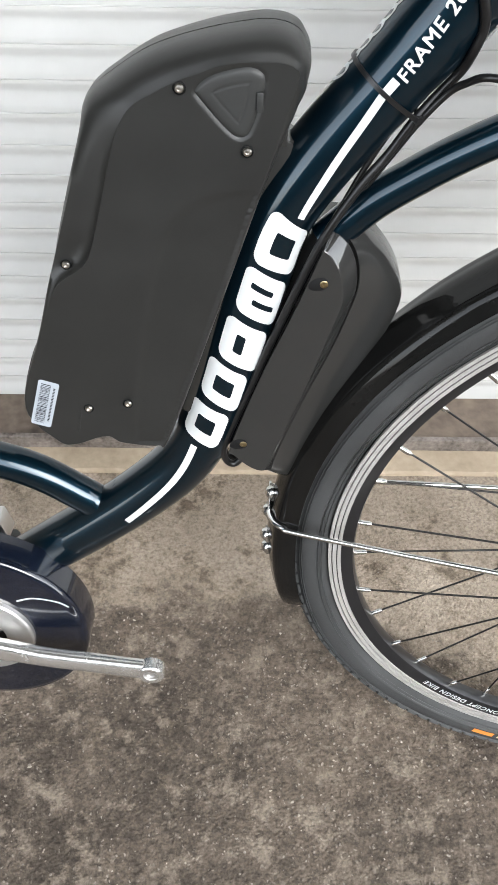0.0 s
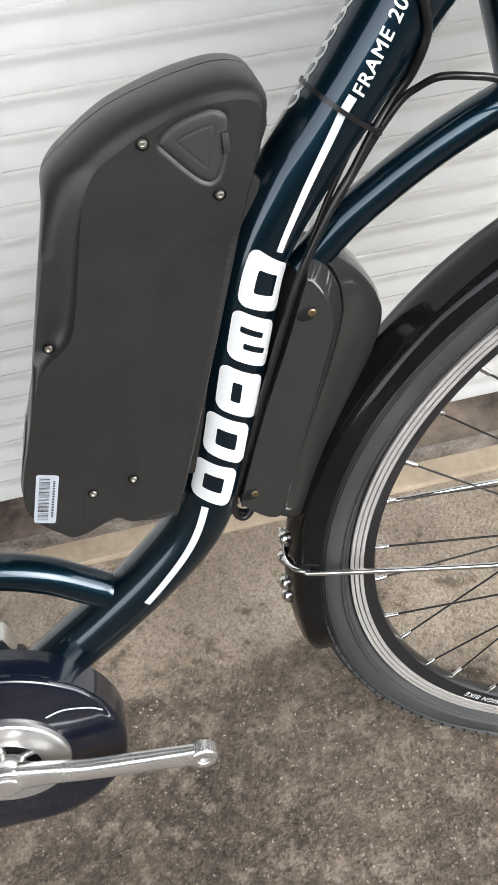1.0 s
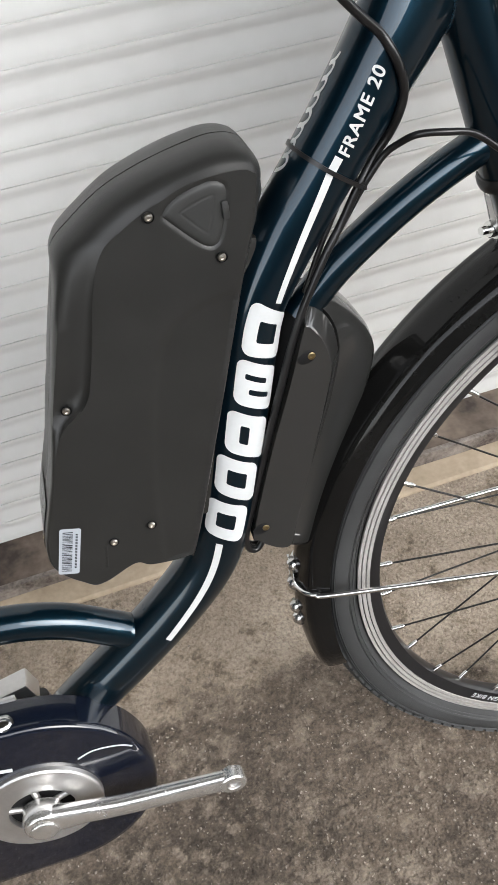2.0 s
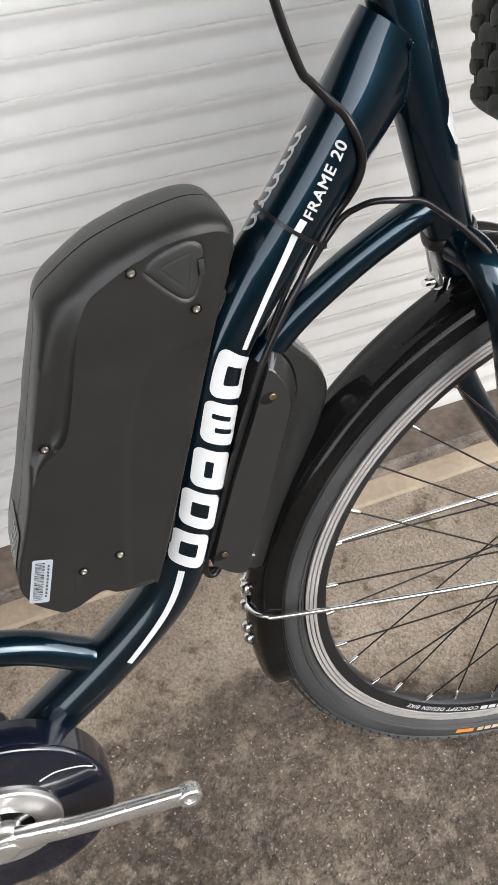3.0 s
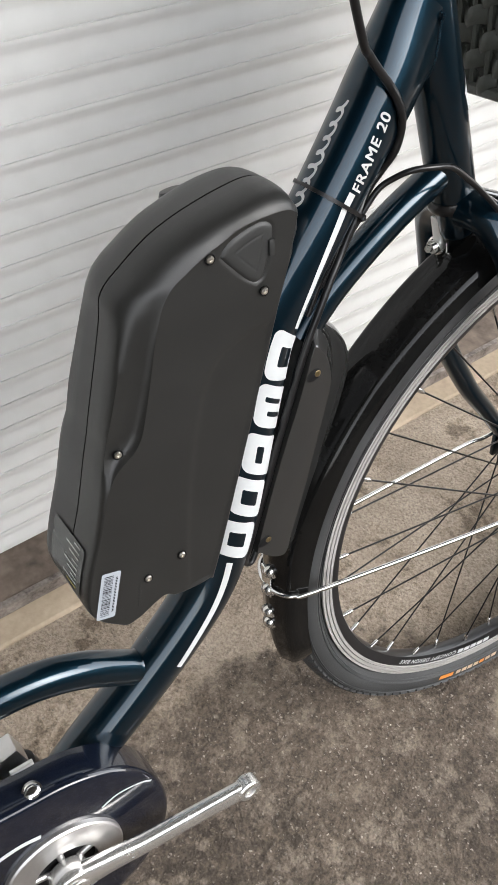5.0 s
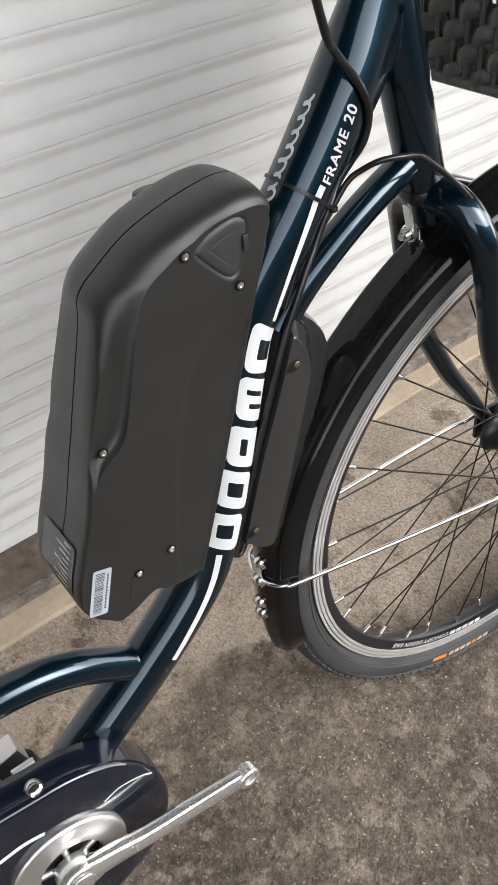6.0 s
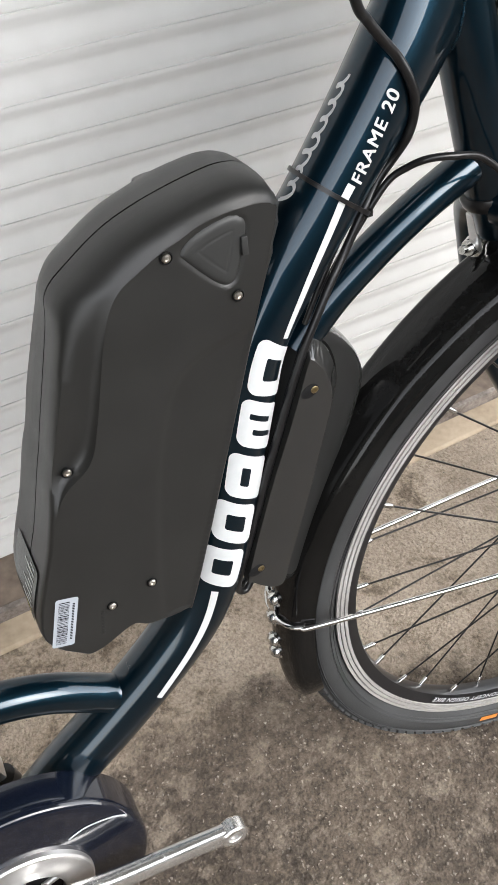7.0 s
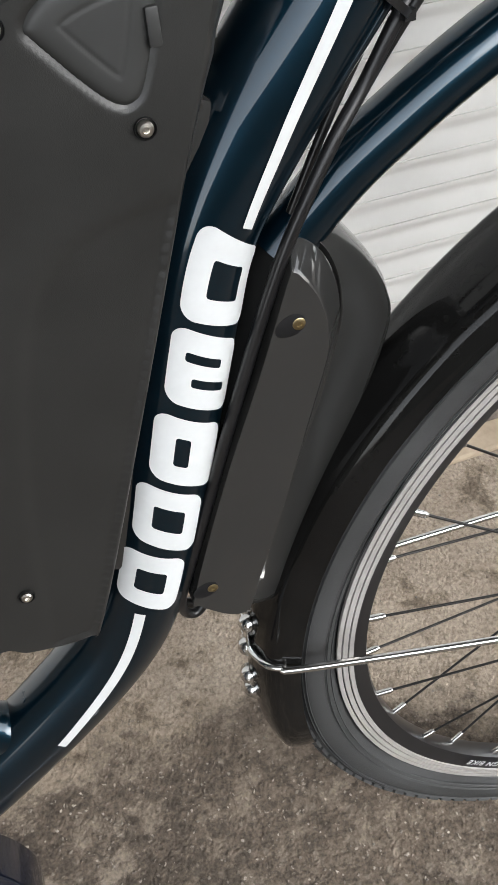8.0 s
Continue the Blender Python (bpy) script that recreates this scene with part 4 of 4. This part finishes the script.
# cables
pipe_part("wiring_cable", spline([(0.056, -0.040, 0.985), (0.066, -0.037, 0.935), (0.0816, -0.032, 0.8937), (0.0905, -0.028, 0.8826), (0.1030, -0.0245, 0.8695), (0.1142, -0.0215, 0.8585), (0.1210, -0.0230, 0.8470), (0.1260, -0.0225, 0.8345), (0.1288, -0.0185, 0.8215), (0.1262, -0.016, 0.8093), (0.1225, -0.008, 0.7955), (0.1130, -0.005, 0.7825), (0.0990, -0.009, 0.7665), (0.0860, -0.010, 0.7460), (0.0725, -0.0140, 0.7300), (0.0594, -0.0172, 0.7105), (0.0489, -0.0178, 0.6910), (0.0369, -0.0178, 0.6625), (0.0268, -0.0178, 0.6355), (0.0136, -0.0178, 0.5995), (0.0008, -0.0178, 0.5625), (-0.0110, -0.0175, 0.5295), (-0.0202, -0.0160, 0.5005), (-0.0192, -0.008, 0.4780), (-0.0120, -0.006, 0.4720), (-0.0040, -0.004, 0.4820), (-0.0010, -0.002, 0.5000)], 8), 0.0029, CABLE, bicycle, "thick black wiring cable", 14)
pipe_part("brake_cable", spline([(0.275, -0.030, 0.640), (0.2520, -0.034, 0.6950), (0.2270, -0.036, 0.7360), (0.2021, -0.034, 0.7635), (0.1850, -0.032, 0.7790), (0.1680, -0.032, 0.7920), (0.1497, -0.034, 0.7975), (0.1329, -0.029, 0.7985), (0.1245, -0.019, 0.7920), (0.1157, -0.012, 0.7835), (0.1015, -0.0095, 0.7653), (0.0890, -0.005, 0.7440), (0.0770, -0.002, 0.7240), (0.0650, 0.0, 0.7040), (0.0545, 0.0, 0.6840), (0.0430, 0.0, 0.6560), (0.0330, 0.0, 0.6300), (0.0200, 0.0, 0.5950)], 8), 0.0023, CABLE, bicycle, "thin black brake cable", 12)
pipe_part("lamp_wire", spline([(0.104, -0.017, 0.800), (0.0880, -0.011, 0.7660), (0.0720, -0.008, 0.7350), (0.0560, -0.006, 0.7000)], 8), 0.0020, CABLE, bicycle, "thin black lamp wire", 10)
pipe_part("return_cable", spline([(-0.0215, -0.004, 0.520), (-0.0235, 0.0, 0.494), (-0.0195, 0.003, 0.474), (-0.0080, 0.006, 0.466), (0.004, 0.009, 0.480)], 8), 0.0034, CABLE, bicycle, "black cable loop", 12)
bm = bmesh.new()
s_tie = 0.1395
tie_rows = []
for j in range(41):
    a = 2 * math.pi * j / 40
    bulge = 0.0055 * math.exp(-((((a + math.pi) % (2 * math.pi)) - math.pi + 1.05) / 0.42) ** 2)
    tie_rows.append([on_tube(s_tie + w, a, h + bulge) for w, h in ((-0.0014, 0.0004), (-0.0014, 0.0016), (0.0014, 0.0016), (0.0014, 0.0004))])
loft(bm, tie_rows, True, False)
slab_at = on_tube(s_tie, -1.05, 0.0060)
made = bmesh.ops.create_cube(bm, size=1)["verts"]
for v in made:
    v.co = slab_at + Vector((v.co.x * 0.0042, v.co.y * 0.0042, v.co.z * 0.0038))
part("cable_tie", bm, CABLE, bicycle, "black cable tie")

# chain guard, crank and chain ring
BB = Vector((-0.2585, 0, 0.2840))


def guard_outline(grow):
    """The chain guard from the side: a disc that runs out to the rear."""
    pts = []
    for k in range(61):
        a = radians(-96 + 184 * k / 60)
        pts.append((BB.x + (0.1065 + grow) * math.cos(a), BB.z + (0.1105 + grow) * math.sin(a)))
    pts += [(-0.300, BB.z + 0.116 + grow), (-0.36, BB.z + 0.120 + grow), (-0.44, BB.z + 0.118 + grow), (-0.44, BB.z - 0.105 - grow), (-0.34, BB.z - 0.110 - grow)]
    return pts


bm = bmesh.new()
loft(bm, [[(x, y, z) for x, z in guard_outline(g)] for g, y in ((-0.008, -0.0535), (-0.003, -0.0530), (-0.0008, -0.0505), (0.0, -0.046), (0.0, -0.020), (-0.003, -0.018))], True, True)
chain_guard = part("chain_guard", bm, GUARD_PAINT, bicycle, "glossy dark navy chain guard", sharp=50)


def guard_mark(name, points, wide, mat, label):
    line = spline([(x, -0.0540, z) for x, z in points], 8)
    bm = bmesh.new()
    rows = []
    for i, p in enumerate(line):
        t = (line[min(i + 1, len(line) - 1)] - line[max(i - 1, 0)]).normalized()
        s = Vector((-t.z, 0, t.x)) * wide * 0.5
        rows.append([p - s, p + s])
    loft(bm, rows, False, False)
    return part(name, bm, mat, chain_guard, label, smooth=False)


# the first line is a raised edge's highlight painted in white, the second a stripe
guard_mark("guard_white_line", [(-0.1640, 0.3270), (-0.1720, 0.3330), (-0.1850, 0.3370), (-0.1985, 0.3380), (-0.2120, 0.3330)], 0.0022, WHITE, "edge highlight of the guard, painted as a thin white line")
guard_mark("guard_white_line", [(-0.2660, 0.3470), (-0.2850, 0.3510), (-0.3100, 0.3490)], 0.0050, WHITE, "white stripe on the guard")
bm = bmesh.new()
turned(bm, [(0.0085, 0.0), (0.0085, 0.0012), (0.0068, 0.0016), (0.0066, 0.0040), (0.0050, 0.0056), (0.0022, 0.0062), (0, 0.0062)], (-0.2575, -0.0420, 0.3935), (0, -0.45, 1), 28)
part("guard_bolt", bm, CHROME, chain_guard, "chromed domed guard bolt")
bm = slab(bmesh.new(), (-0.2665, -0.0205, 0.3900), (-0.2465, -0.0165, 0.3975), 0.0006)
part("guard_bracket", bm, ALLOY, chain_guard, "small metal guard bracket")
# the pressed alloy ring with its windows
bm = bmesh.new()
turned(bm, [(0.0560, 0.0), (0.0558, 0.0040), (0.0545, 0.0055), (0.0520, 0.0058), (0.0505, 0.0052), (0.0400, 0.0058), (0.0320, 0.0070), (0.0300, 0.0064), (0.0290, 0.0), (0.0560, 0.0)], BB + Vector((0, -0.0535, 0)), (0, -1, 0), 72)
part("chain_ring_cover", bm, ALLOY, chain_guard, "satin alloy ring round the crank")
# flat black disc; the dark of the ring's windows is put into its colour
bm = bmesh.new()
turned(bm, [(0.0300, 0.0), (0.0300, 0.0012), (0.0, 0.0012)], BB + Vector((0, -0.0535, 0)), (0, -1, 0), 48)
part("ring_window_shade", bm, INK_AND_SHADE, chain_guard)
for k in range(5):
    a = 2 * math.pi * k / 5 + 0.35
    pipe_part("spider_arm", [BB + Vector((0.014 * math.cos(a), -0.0555, 0.014 * math.sin(a))), BB + Vector((0.0315 * math.cos(a), -0.0555, 0.0315 * math.sin(a)))], 0.0032, ALLOY, chain_guard, sides=12)
# crank arm with its open pedal eye
TIP = Vector((-0.0865, -0.0870, 0.2800))
HEART = BB + Vector((0, -0.0690, 0.0))
line = spline([HEART + Vector((-0.006, 0.001, 0)), HEART.lerp(TIP, 0.10) + Vector((0, -0.001, 0.0005)), HEART.lerp(TIP, 0.22) + Vector((0, -0.0005, -0.0005)), HEART.lerp(TIP, 0.42) + Vector((0, 0.0005, -0.0040)), HEART.lerp(TIP, 0.70) + Vector((0, 0.001, -0.0030)), HEART.lerp(TIP, 0.96)], 10)
bm = bmesh.new()
rings = []
for i, p in enumerate(line):
    f = i / (len(line) - 1)
    h, w = 0.0160 - 0.0055 * min(1, f * 1.8) + 0.0030 * max(0, f - 0.8) * 5 * 0.3, 0.0085 - 0.0018 * f
    rings.append([p + Vector((0, w * math.copysign(abs(math.cos(a)) ** 0.75, math.cos(a)), h * math.copysign(abs(math.sin(a)) ** 0.75, math.sin(a)))) for a in (2 * math.pi * k / 24 for k in range(24))])
loft(bm, rings)
crank = part("crank_arm", bm, POLISHED, bicycle, "polished alloy crank arm without a pedal")
bm = bmesh.new()
turned(bm, [(0.0066, -0.0068), (0.0110, -0.0068), (0.0122, -0.0055), (0.0122, 0.0055), (0.0110, 0.0068), (0.0066, 0.0068)], TIP, (0, -1, 0), 32, True)
part("pedal_eye", bm, POLISHED, crank)
bm = bmesh.new()
turned(bm, [(0.0068, -0.006), (0.0068, 0.0056), (0.0055, 0.0060), (0.0040, 0.0060), (0.0040, 0.0045), (0, 0.0045)], TIP, (0, -1, 0), 24)
part("thread_plug", bm, ALLOY, crank, "threaded insert in the pedal eye")
bm = bmesh.new()
turned(bm, [(0.0185, -0.014)] + [(0.0125 + 0.0062 * math.cos(q) ** 0.7, -0.004 + 0.0100 * math.sin(q)) for q in (1.5 * j / 10 for j in range(11))] + [(0.0122, 0.0066), (0.0121, 0.0082)] + [(0.0112 * math.cos(q) + 0.0009, 0.0084 + 0.0016 * math.sin(q)) for q in (1.57 * j / 6 for j in range(7))] + [(0, 0.0100)], HEART + Vector((0, -0.004, 0)), (0, -1, 0), 64)
part("crank_cap", bm, POLISHED, crank, "round crank bolt cap")
# stand block on the far side
bm = bmesh.new()
slab(bm, (-0.0165, -0.012, -0.010), (0.0150, 0.012, 0.018), 0.0035)
bmesh.ops.transform(bm, matrix=Matrix.Translation((-0.2620, 0.050, 0.318)) @ Matrix.Rotation(radians(-14), 4, "Y"), verts=bm.verts)
part("stand_block", bm, ALLOY, bicycle, "satin alloy stand block")
bm = bmesh.new()
turned(bm, [(0, -0.016), (0.0125, -0.016), (0.0130, 0.0), (0, 0.0)], (-0.2520, 0.050, 0.300), (-0.25, 0.0, 1), 28)
part("stand_bush", bm, CABLE, bicycle, "black stand bush")

# woven basket ahead of the head tube
BASKET = Vector((0.318, 0.046, 0.787))


def basket_wall(t, h):
    """A place on the basket's wall: t round it, h up from its foot."""
    a = 2 * math.pi * t
    c, s = math.cos(a), math.sin(a)
    k = 1 / (abs(c) ** 5 + abs(s) ** 5) ** 0.2
    grow = 1 + 0.35 * h
    return BASKET + Vector((0.115 + 0.115 * grow * c * k, 0.140 * grow * s * k, h))


rows_n, round_n = 13, 56
rim_line = [basket_wall(k / 64, 0.238) for k in range(65)]
basket = part("basket", pipe(bmesh.new(), rim_line, 0.0075, 10), WICKER, bicycle, "dark grey-green woven plastic front basket")
for i in range(rows_n):
    h = 0.006 + 0.0175 * i
    pts = []
    for k in range(round_n * 4):
        p, c = basket_wall(k / (round_n * 4), h), BASKET + Vector((0.115, 0, h))
        out = (p - c).normalized()
        pts.append(p + out * 0.0050 * math.cos(math.pi * k / 4 + math.pi * i) + Vector((0, 0, 0.0030 * math.sin(math.pi * k / 4 + math.pi * i))))
    pts.append(pts[0])
    rings = []
    for p in pts:
        c = BASKET + Vector((0.115, 0, p.z - BASKET.z))
        out = Vector((p.x - c.x, p.y - c.y, 0)).normalized()
        rings.append([p + out * x + Vector((0, 0, z)) for x, z in ((0.0026, 0.0), (0.0016, 0.0060), (0.0, 0.0078), (-0.0020, 0.0), (0.0, -0.0078), (0.0016, -0.0060))])
    bm = bmesh.new()
    loft(bm, rings, True, False)
    part("strand", bm, WICKER, basket, sharp=70)
for k in range(round_n):
    pipe_part("cane", [basket_wall(k / round_n, h) for h in (0.0, 0.12, 0.235)], 0.0030, WICKER, basket, sides=6)
foot_line = [basket_wall(k / 64, 0.0) for k in range(65)]
part("basket_foot", pipe(bmesh.new(), foot_line, 0.0055, 10), WICKER, basket)
bm = bmesh.new()
bm.faces.new([bm.verts.new(basket_wall(k / 64, 0.004)) for k in range(64)])
thicken(bm, 0.004)
part("basket_floor", bm, WICKER, basket)
pipe_part("basket_stay", spline([(0.158, 0.012, 0.930), (0.230, 0.035, 0.938), (0.325, 0.046, 0.938)], 6), 0.005, BOX, basket, "black basket bracket", 12)
